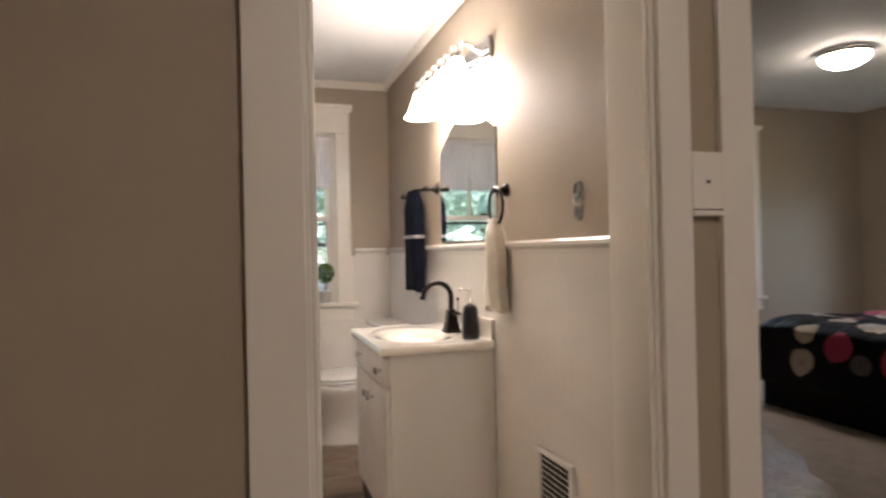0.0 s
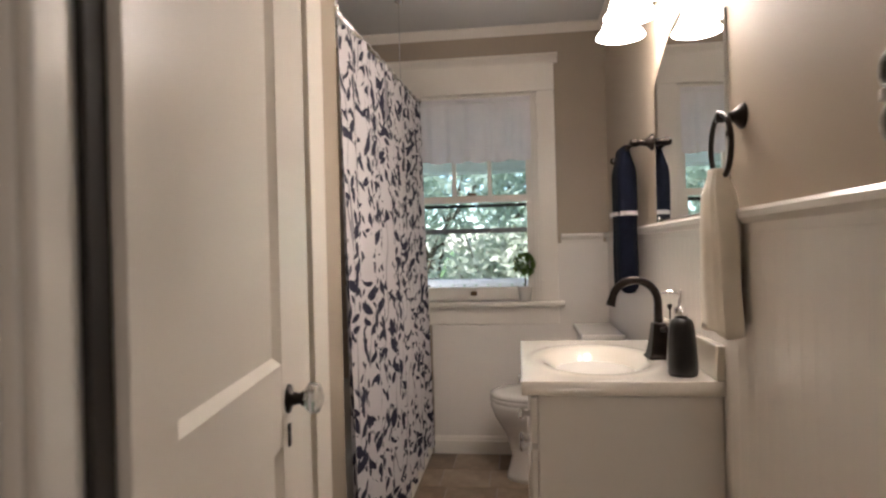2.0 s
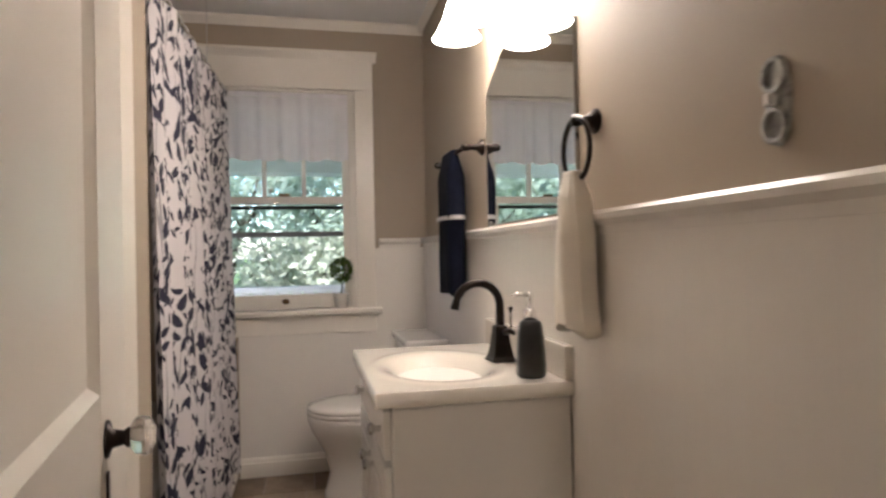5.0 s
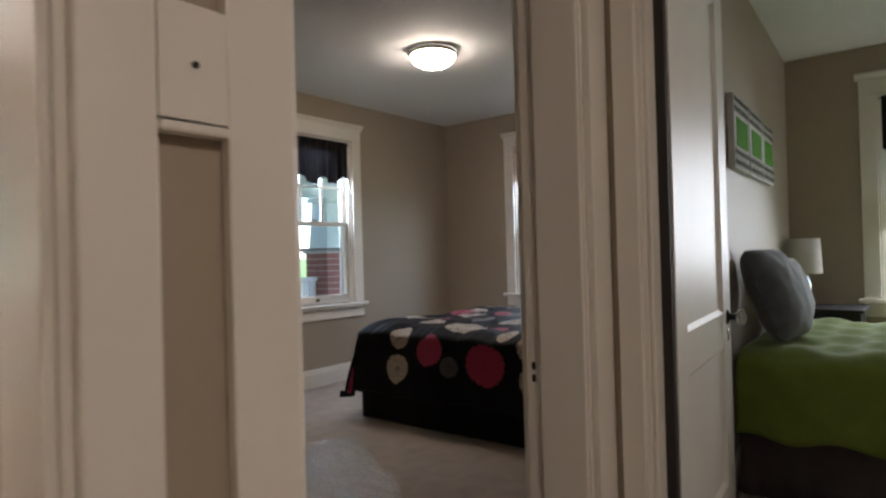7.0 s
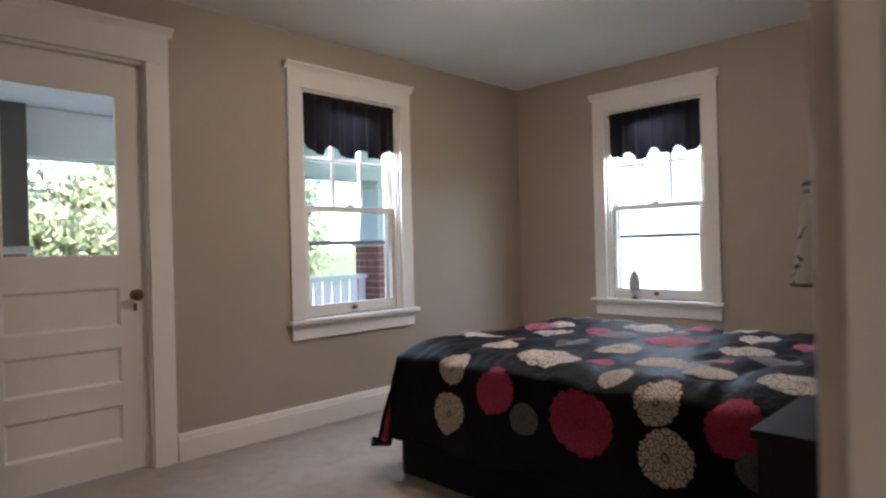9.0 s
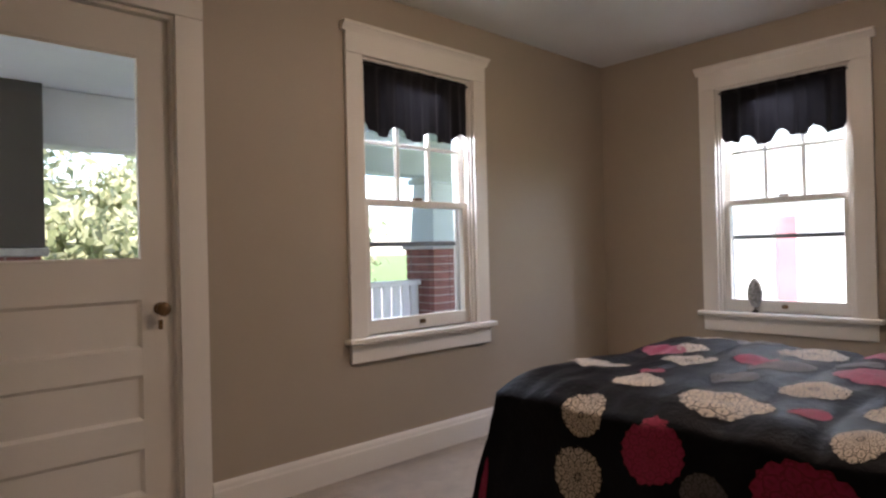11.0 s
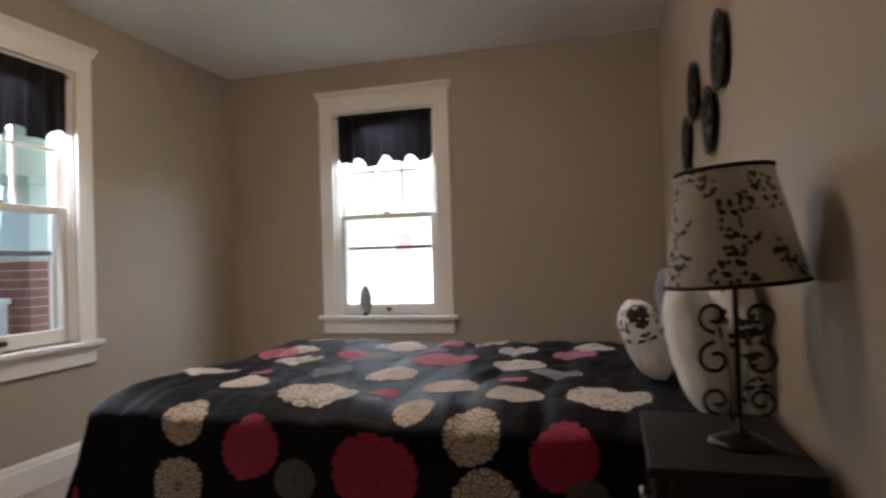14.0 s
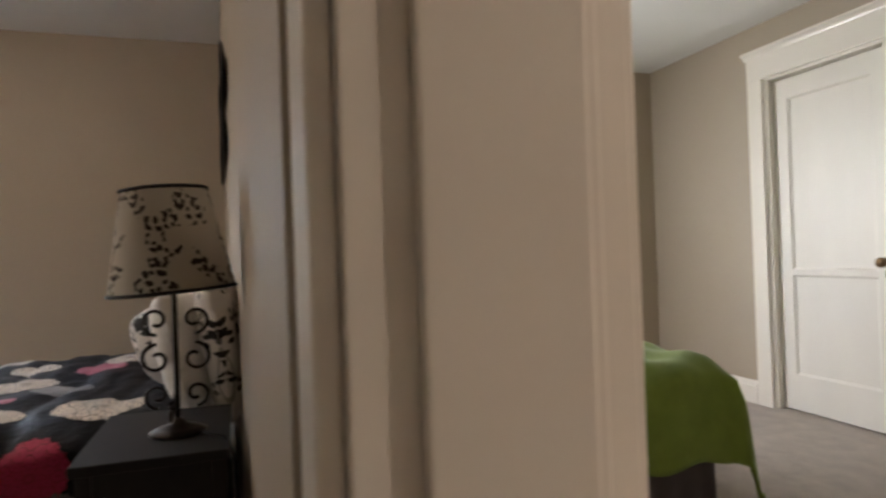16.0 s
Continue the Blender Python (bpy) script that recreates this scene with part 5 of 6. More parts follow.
part("knob", lathe([(0, 0), (0.006, 0), (0.005, 0.012), (0.013, 0.018), (0.012, 0.026), (0, 0.028)], 14, m=pose(3.37, 1.83, 0.54, -90, 0, 0)), M_CHROME, dr, smooth=True)
part("shelf", box(3.183, 1.552, 0.18, 3.555, 1.82, 0.198), M_BLACK, ns)

# table lamp with scrolled iron base
LX, LY = 3.33, 1.655
tl = thing("table_lamp", LX, LY, NZ, "scrolled black iron table lamp with floral shade", "table lamp")
part("foot", lathe([(0, 0), (0.062, 0), (0.063, 0.006), (0.045, 0.014), (0.02, 0.022), (0.012, 0.034), (0, 0.036)], 24, m=pose(LX, LY, NZ + 0.001)), M_BRONZE, tl, smooth=True)
part("stem", tube([(LX, LY, NZ + 0.03), (LX, LY, 1.02), (LX, LY, 1.21)], 0.006, 10), M_BRONZE, tl, smooth=True)


def scroll(cx, cz, r, turns, start, flip):
    pts = []
    for k in range(26):
        f = k / 25
        a = start + flip * turns * 2 * math.pi * f
        rr = r * (1 - 0.72 * f)
        pts.append((cx + rr * math.cos(a), cz + rr * math.sin(a)))
    return pts


for s in (-1, 1):
    for cz, r, st, fl in ((NZ + 0.265, 0.034, -math.pi / 2, 1), (NZ + 0.175, 0.036, math.pi / 2, -1), (NZ + 0.09, 0.03, -math.pi / 2, 1)):
        pts = scroll(0.042, cz, r, 1.1, st if s > 0 else st, fl)
        part("scroll", tube([(LX + 0.02 * s * p[0], LY + s * p[0], p[1]) for p in pts], 0.0042, 8), M_BRONZE, tl, smooth=True)
for s in (-1, 1):
    pts = scroll(0.05, NZ + 0.055, 0.026, 1.0, math.pi / 2, 1)
    part("scroll_foot", tube([(LX + s * p[0], LY + 0.01, p[1]) for p in pts], 0.0045, 8), M_BRONZE, tl, smooth=True)
tiltm = pose(LX, LY, 1.0, -3.5, 0, 0)
SB, ST, SH = 0.139, 0.094, 0.235


def shade_fn(u, v):
    r = SB + (ST - SB) * v
    return tiltm @ Vector((r * math.cos(2 * math.pi * u), r * math.sin(2 * math.pi * u), SH * v))


bm = bmesh.new()
lay = bm.loops.layers.uv.new("UVMap")
g = [[bm.verts.new(shade_fn(i / 48, j / 6)) for j in range(7)] for i in range(48)]
for i in range(48):
    for j in range(6):
        f = bm.faces.new((g[i][j], g[(i + 1) % 48][j], g[(i + 1) % 48][j + 1], g[i][j + 1]))
        f.smooth = True
        for lo, (a, b) in zip(f.loops, ((i, j), (i + 1, j), (i + 1, j + 1), (i, j + 1))):
            lo[lay].uv = (a / 48 * 0.8, b / 6 * 0.24)
sh = part("shade", bm, M_SHADE, tl, "cream shade with black floral print")
for v in (0, 1):
    part("trim_band", tube([shade_fn(k / 40, v) for k in range(40)], 0.0045, 8, closed=True), M_BLACK, sh, smooth=True)
part("finial", lathe([(0, 0), (0.006, 0), (0.004, 0.008), (0.008, 0.016), (0, 0.024)], 12, m=tiltm @ pose(0, 0, 0.225)), M_BRONZE, tl)
part("cord", tube([(LX - 0.03, LY - 0.05, NZ + 0.006), (LX - 0.10, LY - 0.105, NZ + 0.006), (3.21, 1.530, NZ - 0.03), (3.18, 1.520, 0.45), (3.20, 1.522, 0.30)], 0.0035, 6), M_BLACK, tl, smooth=True)

# iron discs over the bed
M_DISC = surface("disc_iron", (0.018, 0.016, 0.015), 0.45, metal=0.4, vary=0.6, scale=40, fine=120, bump=0.9, depth=0.004)
for x, z, r in ((4.12, 1.725, 0.13), (4.655, 1.72, 0.125), (4.33, 1.537, 0.123), (4.875, 1.545, 0.12)):
    y = H1 + 0.02 + (x - JR) * SKEW
    mm = pose(x, y, z, -90, 0, 0)
    di = thing("wall_disc", x, y, z, "round black openwork iron disc on the wall", "wall art", "iron discs over the bed")
    part("dish", lathe([(0, 0.010), (0.02, 0.012), (r * 0.55, 0.014), (r * 0.9, 0.022), (r, 0.026), (r, 0.020), (r * 0.9, 0.014), (r * 0.5, 0.004), (0, 0.002)], 32, m=mm), M_DISC, di, smooth=True)
    part("boss", lathe([(0, 0.026), (0.018, 0.022), (0.026, 0.013), (0, 0.013)], 16, m=mm), M_BRONZE, di, smooth=True)
    bm = bmesh.new()
    for k in range(12):
        a = 2 * math.pi * k / 12
        lathe([(0, 0.01), (0.014, 0.006), (0.018, 0), (0, 0)], 8, bm=bm, m=mm @ pose(r * 0.68 * math.cos(a), r * 0.68 * math.sin(a), 0.016) @ pose(0, 0, 0, 0, 0, math.degrees(a)) @ Matrix.Diagonal((1.6, 0.8, 1, 1)))
    part("petal_ring", bm, M_DISC, di, smooth=True)

# ornament on the east sill
so2 = thing("sill_ornament", E1 + 0.02, 3.60, W2[2], "small dark oval ornament on the window sill", "ornament")
part("foot", lathe([(0, 0), (0.022, 0), (0.02, 0.008), (0.006, 0.016), (0.005, 0.03), (0, 0.03)], 16, m=pose(E1 + 0.012, 3.60, W2[2] + 0.001)), M_BRONZE, so2, smooth=True)
part("body", moved(lathe([(0, 0), (0.02, 0.012), (0.034, 0.05), (0.036, 0.08), (0.026, 0.12), (0.01, 0.145), (0, 0.15)], 18), pose(E1 + 0.012, 3.60, W2[2] + 0.028) @ Matrix.Diagonal((0.5, 1.3, 1.25, 1))), M_PEWTER, so2, smooth=True)


# flush ceiling lights
def dome_light(x, y, z, r, label, glass_mat):
    own = thing("ceiling_light", x, y, z, label, "ceiling light")
    part("pan", lathe([(0, 0), (r, 0), (r + 0.004, -0.01), (r, -0.034), (r * 0.93, -0.04), (0, -0.04)], 36, m=pose(x, y, z)), M_CHROME, own, "brushed metal rim", smooth=True)
    part("bowl", lathe([(r * 0.92, -0.036), (r * 0.9, -0.055), (r * 0.76, -0.085), (r * 0.5, -0.108), (r * 0.2, -0.118), (0, -0.119)], 36, m=pose(x, y, z)), glass_mat, own, "glowing frosted glass bowl", smooth=True)
    part("finial", lathe([(0, -0.118), (0.009, -0.119), (0.007, -0.13), (0, -0.134)], 12, m=pose(x, y, z)), M_CHROME, own, smooth=True)
    return own


dome_light(3.95, 3.18, H_BED, 0.165, "lit frosted flush ceiling light in the bedroom", M_DOME)
dome_light(0.95, -0.85, H_HALL, 0.155, "lit frosted flush ceiling light in the hall", M_DOME_HALL)

# clear protective film on the carpet
M_FILM, nt_, b_ = tree("clear_film")
out = nt_.nodes["Material Output"]
tr_, gl_, mx_ = node(nt_, "BsdfTransparent"), node(nt_, "BsdfGlossy", Roughness=0.04), node(nt_, "MixShader", Fac=0.34)
nz_ = noise_tex(nt_, 48, 3, 0.5)
bp_ = node(nt_, "Bump", Strength=0.9, Distance=0.02)
nt_.links.new(nz_.outputs[0], bp_.inputs["Height"])
nt_.links.new(bp_.outputs[0], gl_.inputs["Normal"])
nt_.links.new(tr_.outputs[0], mx_.inputs[1])
nt_.links.new(gl_.outputs[0], mx_.inputs[2])
nt_.links.new(mx_.outputs[0], out.inputs[0])


def film(u, v):
    c = Vector((1.98 + 1.02 * v, 1.70 + 1.75 * v, 0))
    x, y = c.x + (u - 0.5) * (0.55 + 0.10 * noise.noise((v * 9, 3.0, u))), c.y - (u - 0.5) * 0.25 + 0.05 * noise.noise((u * 7, 8.0, v * 2))
    z = 0.006 + 0.018 * abs(noise.noise((x * 9, y * 9, 1.0))) + 0.014 * abs(noise.noise((x * 23, y * 23, 4.0)))
    return (x, y, z)


tagged(part("floor_film", sheet(film, 50, 110), M_FILM, None, smooth=True), "crinkled clear plastic film laid over the carpet", "plastic film")

# ---- second bedroom ----
gb = thing("bed", 4.45, 0.4, 0, "bed with a quilted lime green cover and grey skirt", "bed")
GX0, GX1, GY0, GY1, GZ = 3.63, 5.08, -0.17, 1.26, 0.635


def green(u, v):
    w, dp = GX1 - GX0, 0.30
    a, y = u * (w + 2 * dp), GY1 - v * (GY1 - GY0 + dp)
    z = GZ + 0.012 * math.cos(a * 21) * math.cos(y * 21) + 0.010 * noise.noise((a * 4, y * 4, 7))
    if a < dp:
        x, z = GX0 - 0.04 - 0.05 * (dp - a) / dp - 0.01 * math.sin(y * 14), z - 0.05 - (dp - a)
    elif a > dp + w:
        x, z = GX1 + 0.04, z - 0.05 - (a - dp - w)
    else:
        x = GX0 + a - dp
        e = min(a - dp, dp + w - a)
        if e < 0.1:
            z -= 0.05 * (1 - e / 0.1) ** 2
            x += (-0.04 if a < dp + w / 2 else 0.04) * (1 - e / 0.1) ** 2
    if y < GY0:
        f = GY0 - y
        z -= f * 0.95
        y = GY0 - 0.03 - 0.06 * f / dp
        if a < dp:
            x -= 0.03
    return (x, y, max(z, 0.16))


part("cover", sheet(green, 90, 90, 0.012), M_GREEN, gb, "lime green quilted cover", smooth=True)
part("mattress", box(GX0 + 0.01, GY0 + 0.01, 0.28, GX1 - 0.01, GY1, GZ - 0.06, 0.05), M_BAND, gb)
part("bed_skirt", sheet(lambda u, v: (GX0 + 0.012 - 0.008 * math.sin(u * 90) * (1 - v), GY1 - (GY1 - GY0 - 0.02) * u, 0.006 + 0.32 * v), 90, 4, 0.004), M_GREYSKIRT, gb, "grey pleated bed skirt", smooth=True)
part("bed_skirt", sheet(lambda u, v: (GX0 + 0.012 + (GX1 - GX0 - 0.02) * u, GY0 + 0.02 - 0.008 * math.sin(u * 80) * (1 - v), 0.006 + 0.32 * v), 80, 4, 0.004), M_GREYSKIRT, gb, "grey pleated bed skirt", smooth=True)
pillow("throw_pillow", pose(3.99, 1.16, 0.86, -20, 0, -8), 0.42, 0.46, 0.19, M_GREYPIL, "grey tie-dyed square pillow on the green bed")
pillow("bed_pillow", pose(4.6, 1.20, 0.83, -16, 0, 0), 0.62, 0.40, 0.16, M_GREYPIL, "grey bed pillow on the green bed")
gn = thing("nightstand", 5.60, 1.10, 0, "small dark wooden nightstand by the green bed", "nightstand")
part("top", box(5.38, 0.92, 0.64, 5.82, 1.30, 0.66, 0.003), M_BLACK, gn)
part("body", box(5.40, 0.94, 0.34, 5.80, 1.29, 0.639, 0.003), M_BLACK, gn)
for x in (5.40, 5.765):
    for y in (0.94, 1.25):
        part("leg", box(x, y, 0, x + 0.035, y + 0.035, 0.339, 0.003), M_BLACK, gn)
gl = thing("table_lamp", 5.60, 1.27, 0.66, "table lamp with a white drum shade", "table lamp")
part("base", lathe([(0, 0), (0.06, 0), (0.055, 0.02), (0.03, 0.06), (0.045, 0.14), (0.02, 0.22), (0.01, 0.26), (0, 0.26)], 20, m=pose(5.60, 1.27, 0.661)), M_CHROME, gl, smooth=True)
part("shade", lathe([(0.11, 0), (0.10, 0.24), (0.097, 0.24), (0.107, 0)], 30, m=pose(5.60, 1.27, 0.885)), cloth("drum_shade", (0.78, 0.74, 0.68), 0.04, 500, 0.1, through=0.3), gl, "white fabric drum shade", smooth=True)

# three canvases in a row, chevron borders round green fields
M_CANVAS_W = cloth("canvas_white", (0.72, 0.72, 0.70), 0.05, 600, 0)
M_CANVAS_K = cloth("canvas_black", (0.012, 0.012, 0.012), 0.2, 600, 0)
M_CANVAS_G = cloth("canvas_green", (0.10, 0.30, 0.03), 0.1, 600, 0)
for x in (3.79, 4.20, 4.61):
    cv = thing("canvas_print", x + 0.19, second_north(x + 0.19), 1.45, "black and white chevron canvas with green centre", "wall art", "row of canvases")
    hang = pose(x, second_north(x), 0, 0, 0, math.degrees(math.atan(SKEW_SECOND)))
    part("canvas", moved(box(0, -0.032, 1.45, 0.385, -0.002, 1.80, 0.004), hang), M_CANVAS_W, cv)
    for low in (1.45, 1.70):
        for row in range(2):
            zb = low + 0.010 + row * 0.046
            lo = [(0.004 + k * 0.0269, zb + (0.026 if k % 2 else 0)) for k in range(15)]
            bm = bmesh.new()
            v = [bm.verts.new((a, -0.0335, b)) for a, b in lo]
            w = [bm.verts.new((a, -0.0335, b + 0.020)) for a, b in lo]
            for k in range(14):
                bm.faces.new((v[k], v[k + 1], w[k + 1], w[k]))
            part("chevron", moved(bm, hang), M_CANVAS_K, cv)
    part("field", moved(box(0.055, -0.036, 1.56, 0.335, -0.0325, 1.695), hang), M_CANVAS_G, cv)

# ---- outdoors: porch, garden, neighbour ----
tagged(link("ground", box(-600, -600, -0.62, 600, 600, -0.60), M_GRASS), "green lawn reaching to the horizon", "ground", kind="structure")
tagged(link("pavement", box(-40, 11.2, -0.598, 60, 26.0, -0.575, 0.005), M_ROAD), "pale concrete pavement beyond the garden", "pavement", kind="structure")
po = thing("porch", 2.8, 6.0, -0.6, "grey painted front porch with brick piers", "porch", kind="structure")
part("deck", box(-1.6, BN + 0.16, -0.6, 7.2, 6.95, -0.08), M_PORCH, po)
part("porch_ceiling", box(-1.7, N1 + 0.155, 2.21, 7.3, 7.1, 2.31), M_PORCH, po)
part("beam", box(-1.7, 6.62, 1.85, 7.3, 6.86, 2.209, 0.01), M_PORCH, po)
for x, w, courses in ((-1.2, 0.19, 24), (2.50, 0.19, 16), (6.11, 0.21, 16)):
    ptop = -0.07 + courses * 0.076
    pi = thing("porch_column", x, 6.74, -0.08, "square red brick porch column under the beam", "column", "porch columns")
    half = (2 * w - 0.136) / 2
    part("pier_core", box(x - w + 0.008, 6.74 - w + 0.008, -0.078, x + w - 0.008, 6.74 + w - 0.008, ptop - 0.012), M_MORTAR, pi)
    bm = bmesh.new()
    for zz in range(courses):
        for sx_ in range(2):
            for (a0, b0, a1, b1) in ((-w + sx_ * w, -w, sx_ * w - 0.008, -w + 0.06), (-w + sx_ * w, w - 0.06, sx_ * w - 0.008, w), (-w, -w + 0.068 + sx_ * half, -w + 0.06, -w + 0.060 + (sx_ + 1) * half), (w - 0.06, -w + 0.068 + sx_ * half, w, -w + 0.060 + (sx_ + 1) * half)):
                box(x + a0, 6.74 + b0, -0.07 + zz * 0.076, x + a1, 6.74 + b1, -0.07 + zz * 0.076 + 0.066, bm=bm)
    part("bricks", bm, M_BRICK, pi)
    part("pier_cap", box(x - w - 0.03, 6.74 - w - 0.03, ptop - 0.01, x + w + 0.03, 6.74 + w + 0.03, ptop + 0.045 if courses < 20 else 1.849, 0.01), M_MORTAR, pi)
    if x == 2.50:
        # This post's shade is in its colour; the east shaft stays light grey
        part("post", box(x - 0.19, 6.53, ptop + 0.046, x + 0.20, 6.615, 2.2085, 0.006), M_SHADED_POST, pi, "porch post coloured dark brown for the porch's shade")
    elif courses < 20:
        bm = bmesh.new()
        for q in ((0.18, ptop + 0.046), (0.145, 1.79)):
            for dx, dy in ((-1, -1), (1, -1), (1, 1), (-1, 1)):
                bm.verts.new((x + dx * q[0], 6.74 + dy * q[0], q[1]))
        v = list(bm.verts)
        for f in ((0, 1, 5, 4), (1, 2, 6, 5), (2, 3, 7, 6), (3, 0, 4, 7), (0, 3, 2, 1), (4, 5, 6, 7)):
            bm.faces.new([v[i] for i in f])
        part("shaft", bm, M_PORCH, pi, "grey painted tapered wooden shaft")
        part("capital", box(x - 0.19, 6.55, 1.791, x + 0.19, 6.93, 1.849, 0.008), M_PORCH, pi)
for x0, x1 in ((-1.0, 2.29), (2.71, 5.88)):
    ra = thing("porch_railing", (x0 + x1) / 2, 6.74, -0.08, "white painted close-boarded porch railing between piers", "railing", "porch railings")
    part("top_rail", box(x0, 6.70, 0.79, x1, 6.79, 0.84, 0.008), M_SIDING, ra)
    part("bottom_rail", box(x0, 6.72, 0.02, x1, 6.77, 0.06, 0.006), M_SIDING, ra)
    n = int((x1 - x0) / 0.11)
    for k in range(n):
        xx = x0 + (k + 0.5) * (x1 - x0) / n
        part("baluster", box(xx - 0.046, 6.735, 0.061, xx + 0.046, 6.755, 0.789), M_SIDING, ra)


def limb(p, d, length, r, depth, g, segs, tips):
    pts, rad = [p], [r]
    for k in range(4):
        d = (d + Vector((g.uniform(-0.22, 0.22), g.uniform(-0.22, 0.22), g.uniform(-0.06, 0.16)))).normalized()
        pts.append(pts[-1] + d * length / 4)
        rad.append(r * (1 - 0.13 * (k + 1)))
    tube(pts, rad, 7, bm=segs)
    if depth == 0:
        tips += pts[2:]
        return
    for k in range(g.choice((2, 3, 3))):
        nd = (d + Vector((g.uniform(-0.9, 0.9), g.uniform(-0.9, 0.9), g.uniform(-0.25, 0.5)))).normalized()
        limb(pts[g.choice((2, 3, 4))], nd, length * g.uniform(0.6, 0.8), rad[-1] * 0.7, depth - 1, g, segs, tips)


def garden_tree(x, y, h, seed, label, clump=0.75, leaves=150, low=0.36, mat=None):
    g = random.Random(seed)
    own = thing("tree", x, y, -0.6, label, "tree")
    segs, tips = bmesh.new(), []
    limb(Vector((x, y, -0.62)), Vector((0, 0, 1)), h * low, h * 0.032, 3, g, segs, tips)
    part("trunk", segs, M_BARK, own, smooth=True)
    verts, faces = [], []
    for i, p in enumerate(tips):
        v, f = leaf_ball(p.x + g.uniform(-0.3, 0.3), p.y + g.uniform(-0.3, 0.3), p.z + g.uniform(-0.3, 0.3), clump * g.uniform(0.6, 1.25), leaves, 0.085, seed * 100 + i, 0.7, 0.15)
        k = len(verts)
        verts += v
        faces += [tuple(q + k for q in a) for a in f]
    from_lists("crown", verts, faces, mat or M_LEAF_BRIGHT, own)
    return own


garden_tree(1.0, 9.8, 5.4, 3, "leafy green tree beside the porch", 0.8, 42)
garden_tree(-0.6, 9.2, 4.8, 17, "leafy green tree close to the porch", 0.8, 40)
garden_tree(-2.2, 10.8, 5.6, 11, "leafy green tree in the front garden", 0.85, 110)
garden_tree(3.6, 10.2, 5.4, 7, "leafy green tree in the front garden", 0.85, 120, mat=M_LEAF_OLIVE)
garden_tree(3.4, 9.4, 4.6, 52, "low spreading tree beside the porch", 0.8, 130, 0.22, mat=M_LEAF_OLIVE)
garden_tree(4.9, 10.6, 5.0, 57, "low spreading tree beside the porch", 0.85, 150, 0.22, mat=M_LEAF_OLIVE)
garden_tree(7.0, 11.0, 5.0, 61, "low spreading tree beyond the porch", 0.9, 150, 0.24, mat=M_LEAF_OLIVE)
garden_tree(0.4, 9.6, 4.6, 71, "low spreading tree beside the porch", 0.8, 48, 0.22)
garden_tree(8.2, 17.5, 7.0, 21, "tall green tree across the pavement", 1.1, 160)
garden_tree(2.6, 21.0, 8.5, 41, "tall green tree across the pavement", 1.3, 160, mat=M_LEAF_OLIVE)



def shrub(x, y, r, seed, label):
    own = thing("shrub", x, y, -0.6, label, "shrub")
    g = random.Random(seed)
    segs = bmesh.new()
    verts, faces = [], []
    for i in range(9):
        a = g.uniform(0, 6.28)
        q = Vector((x + r * 0.7 * math.cos(a), y + r * 0.5 * math.sin(a), -0.6 + r * g.uniform(0.6, 2.3)))
        tube([(x, y, -0.6), ((x + q.x) / 2 + 0.05, (y + q.y) / 2, (q.z - 0.6) / 2 + 0.1), q], [0.03, 0.02, 0.008], 6, bm=segs)
        v, f = leaf_ball(q.x, q.y, q.z, r * g.uniform(0.45, 0.7), 110, 0.06, seed * 50 + i, 0.9, 0.1)
        k = len(verts)
        verts += v
        faces += [tuple(w + k for w in b) for b in f]
    part("stems", segs, M_BARK, own)
    from_lists("foliage", verts, faces, M_LEAF_BRIGHT, own)


shrub(-1.1, 8.4, 0.95, 1, "bushy green shrub outside the porch railing")
shrub(0.3, 8.7, 0.95, 2, "bushy green shrub outside the porch railing")
shrub(1.6, 8.5, 0.9, 3, "bushy green shrub outside the porch railing")

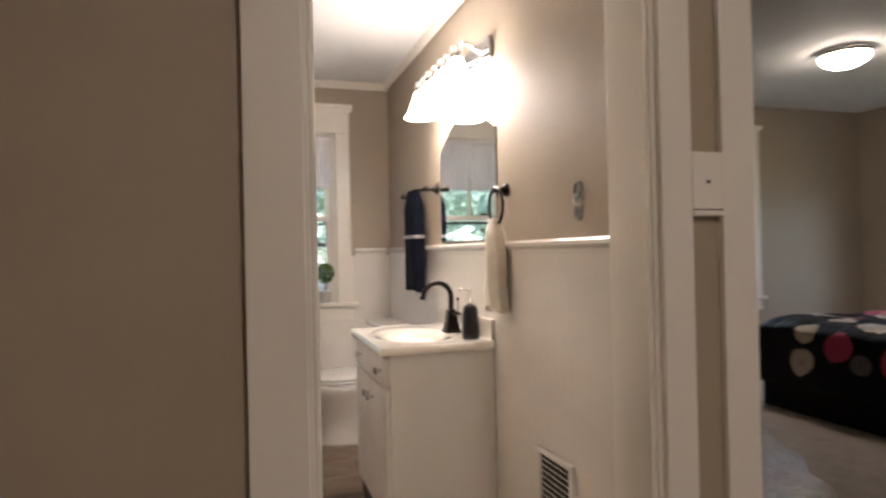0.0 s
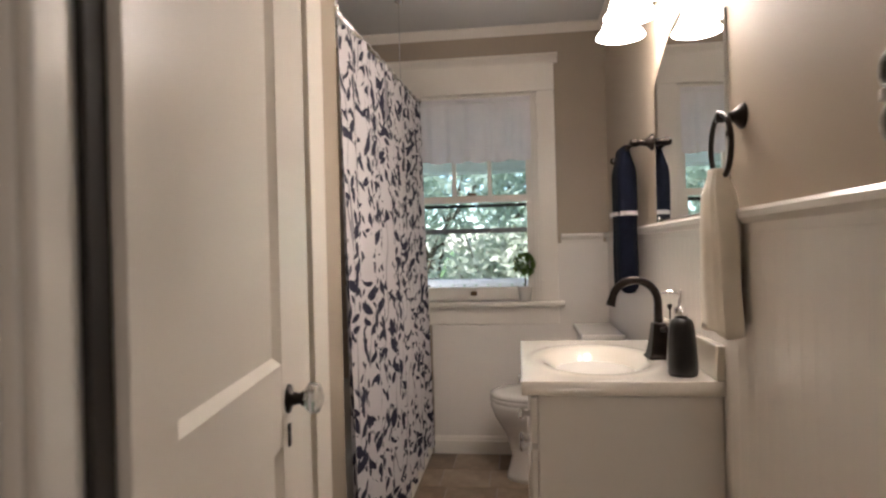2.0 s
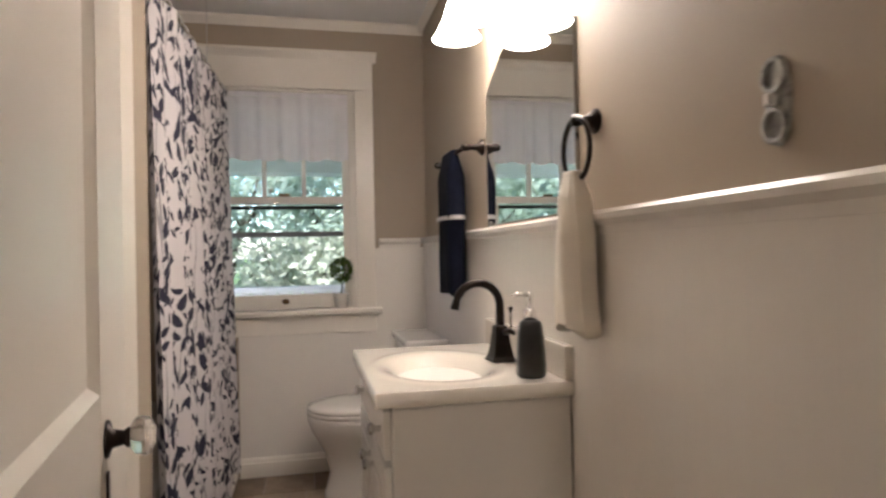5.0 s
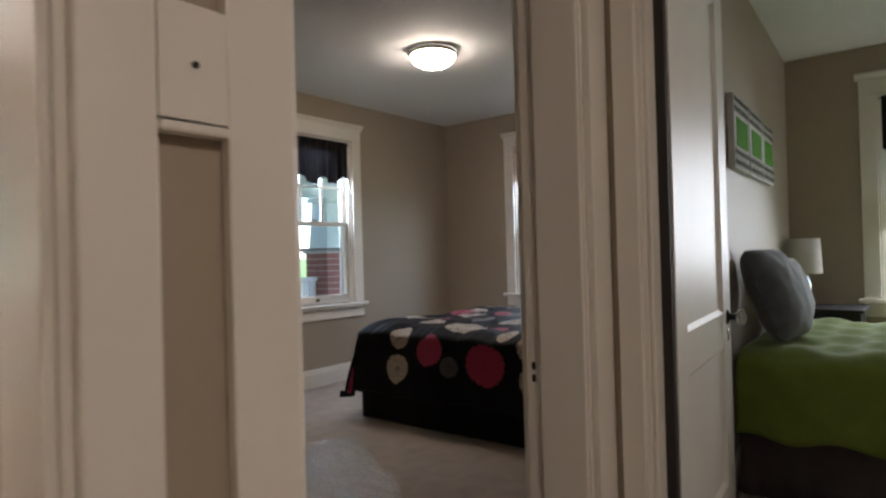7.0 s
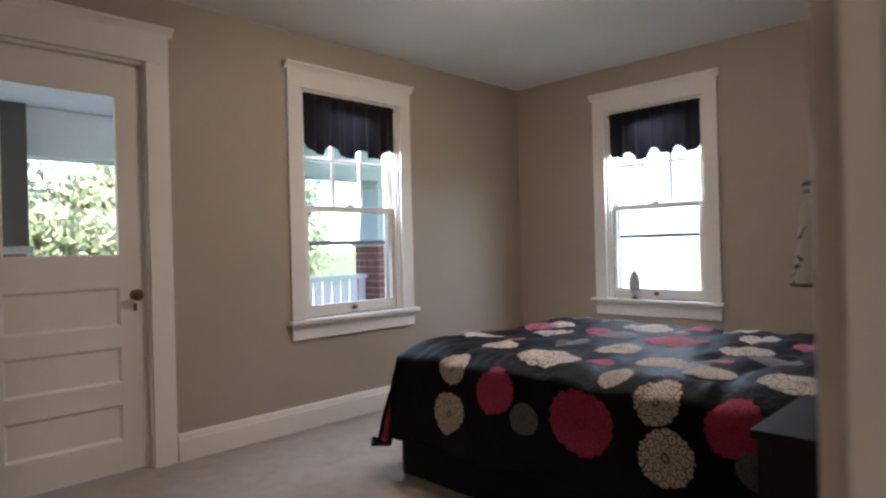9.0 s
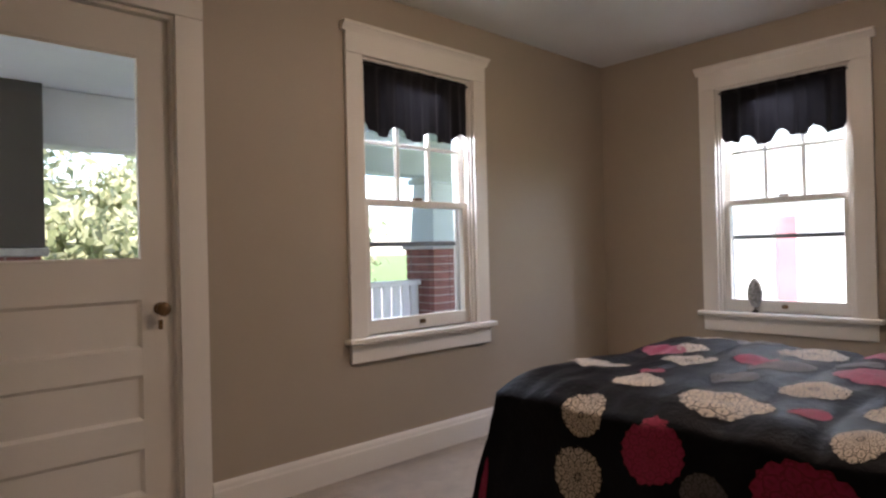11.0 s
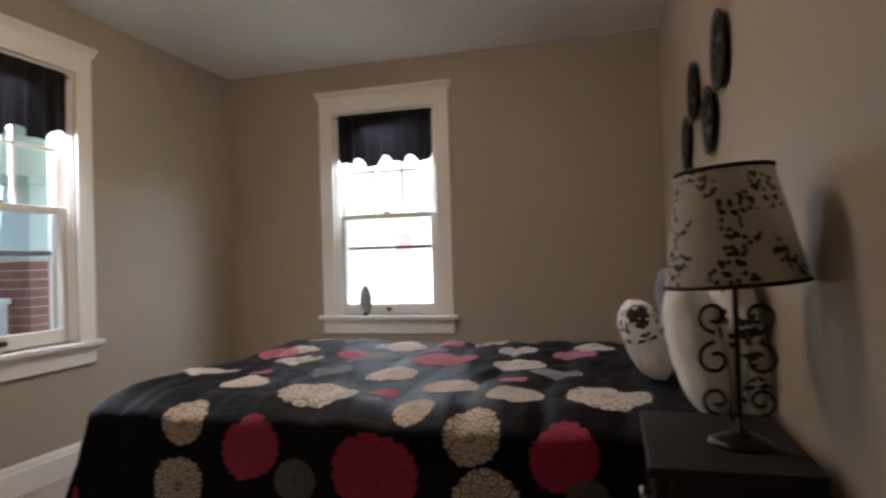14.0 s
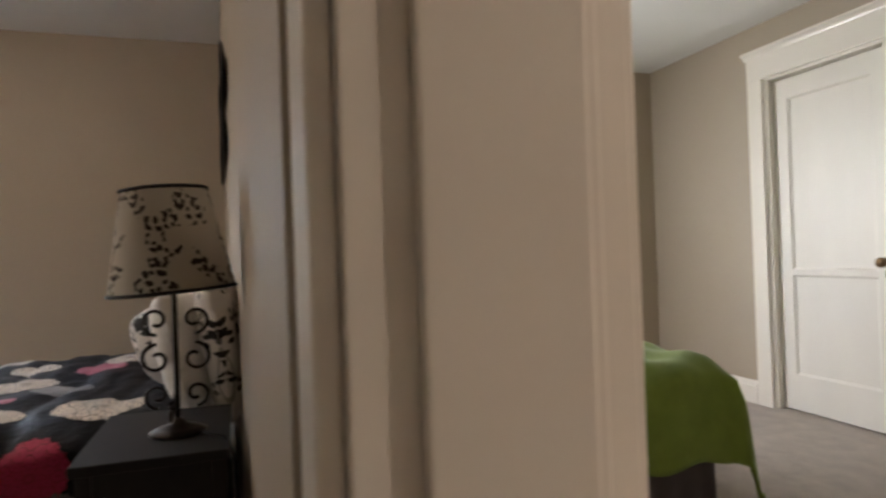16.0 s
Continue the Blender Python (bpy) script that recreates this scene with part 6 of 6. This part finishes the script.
nh = thing("neighbour_house", 19.0, 6.0, -0.6, "white clapboard neighbouring house with a red shutter", "house")
part("wall", box(15.0, -4.0, -0.6, 24.0, 12.0, 5.4), M_SIDING, nh)
for k in range(30):
    part("clapboard", moved(box(-0.012, -8.0, 0, 0.0, 8.0, 0.19), pose(14.995, 4.0, -0.5 + k * 0.2, 0, -3, 0)), M_SIDING, nh)
part("shutter", box(14.94, 6.22, -0.35, 14.975, 6.58, 1.65, 0.01), M_REDPAINT, nh, "tall red painted shutter")
bm = bmesh.new()
v = [bm.verts.new(p) for p in ((14.5, -4.5, 5.4), (24.5, -4.5, 5.4), (24.5, 12.5, 5.4), (14.5, 12.5, 5.4), (19.5, -4.5, 8.4), (19.5, 12.5, 8.4))]
for q in ((0, 1, 4), (3, 5, 2), (0, 4, 5, 3), (1, 2, 5, 4), (0, 3, 2, 1)):
    bm.faces.new([v[i] for i in q])
part("roof", bm, M_ROOF, nh)

# ---- pieces: wainscot boards and floor tiles ----
tagged(link("wainscot_backing_east", box(BX - 0.003, H1 + 0.02, 0, BX - 0.0005, BN, RAIL - 0.03), M_BEAD), "white beadboard wainscot", "wainscot", kind="structure")
we = tagged(bpy.data.objects["wainscot_backing_east"], kind="structure")
BWID = 0.052
bead = bead_mesh(BWID, RAIL - 0.03)
n = int((BN - H1 - 0.02) / BWID)
for k in range(n):
    o = new("board", bead)
    o.matrix_world = pose(BX - 0.0006, BN - k * BWID, 0.0, 0, 0, -90)
    o.parent = we
wn_ = tagged(link("wainscot_backing_north", box(0.06, BN - 0.012, 0, BX - 0.012, BN - 0.0005, BW[2] - 0.126), M_BEAD), "smooth white wainscot panel under the window", "wainscot", kind="structure")
part("side_panel", box(BW[1] + 0.101, BN - 0.012, BW[2] - 0.126, BX - 0.012, BN - 0.0005, RAIL - 0.03), M_BEAD, wn_)
fl = tagged(link("floor_bathroom", box(-0.05, H1 - 0.05, 0.001, BX, BN, 0.004), M_MORTAR), "brown mottled stone-look vinyl tile floor", "floor", kind="structure")
TS = 0.235
tile = bpy.data.meshes.new("tile")
bm = box(0.0015, 0.0015, 0, TS - 0.0015, TS - 0.0015, 0.004, 0.001, 1)
bm.to_mesh(tile)
bm.free()
tile.materials.append(M_TILE)
for i in range(5):
    for j in range(13):
        y = H1 - 0.05 + j * TS
        if y + TS > BN + 0.1:
            continue
        o = new("tile", tile)
        o.matrix_world = pose(-0.05 + i * TS - (0.0 if j % 2 else 0.04), y, 0.0042)
        o.parent = fl
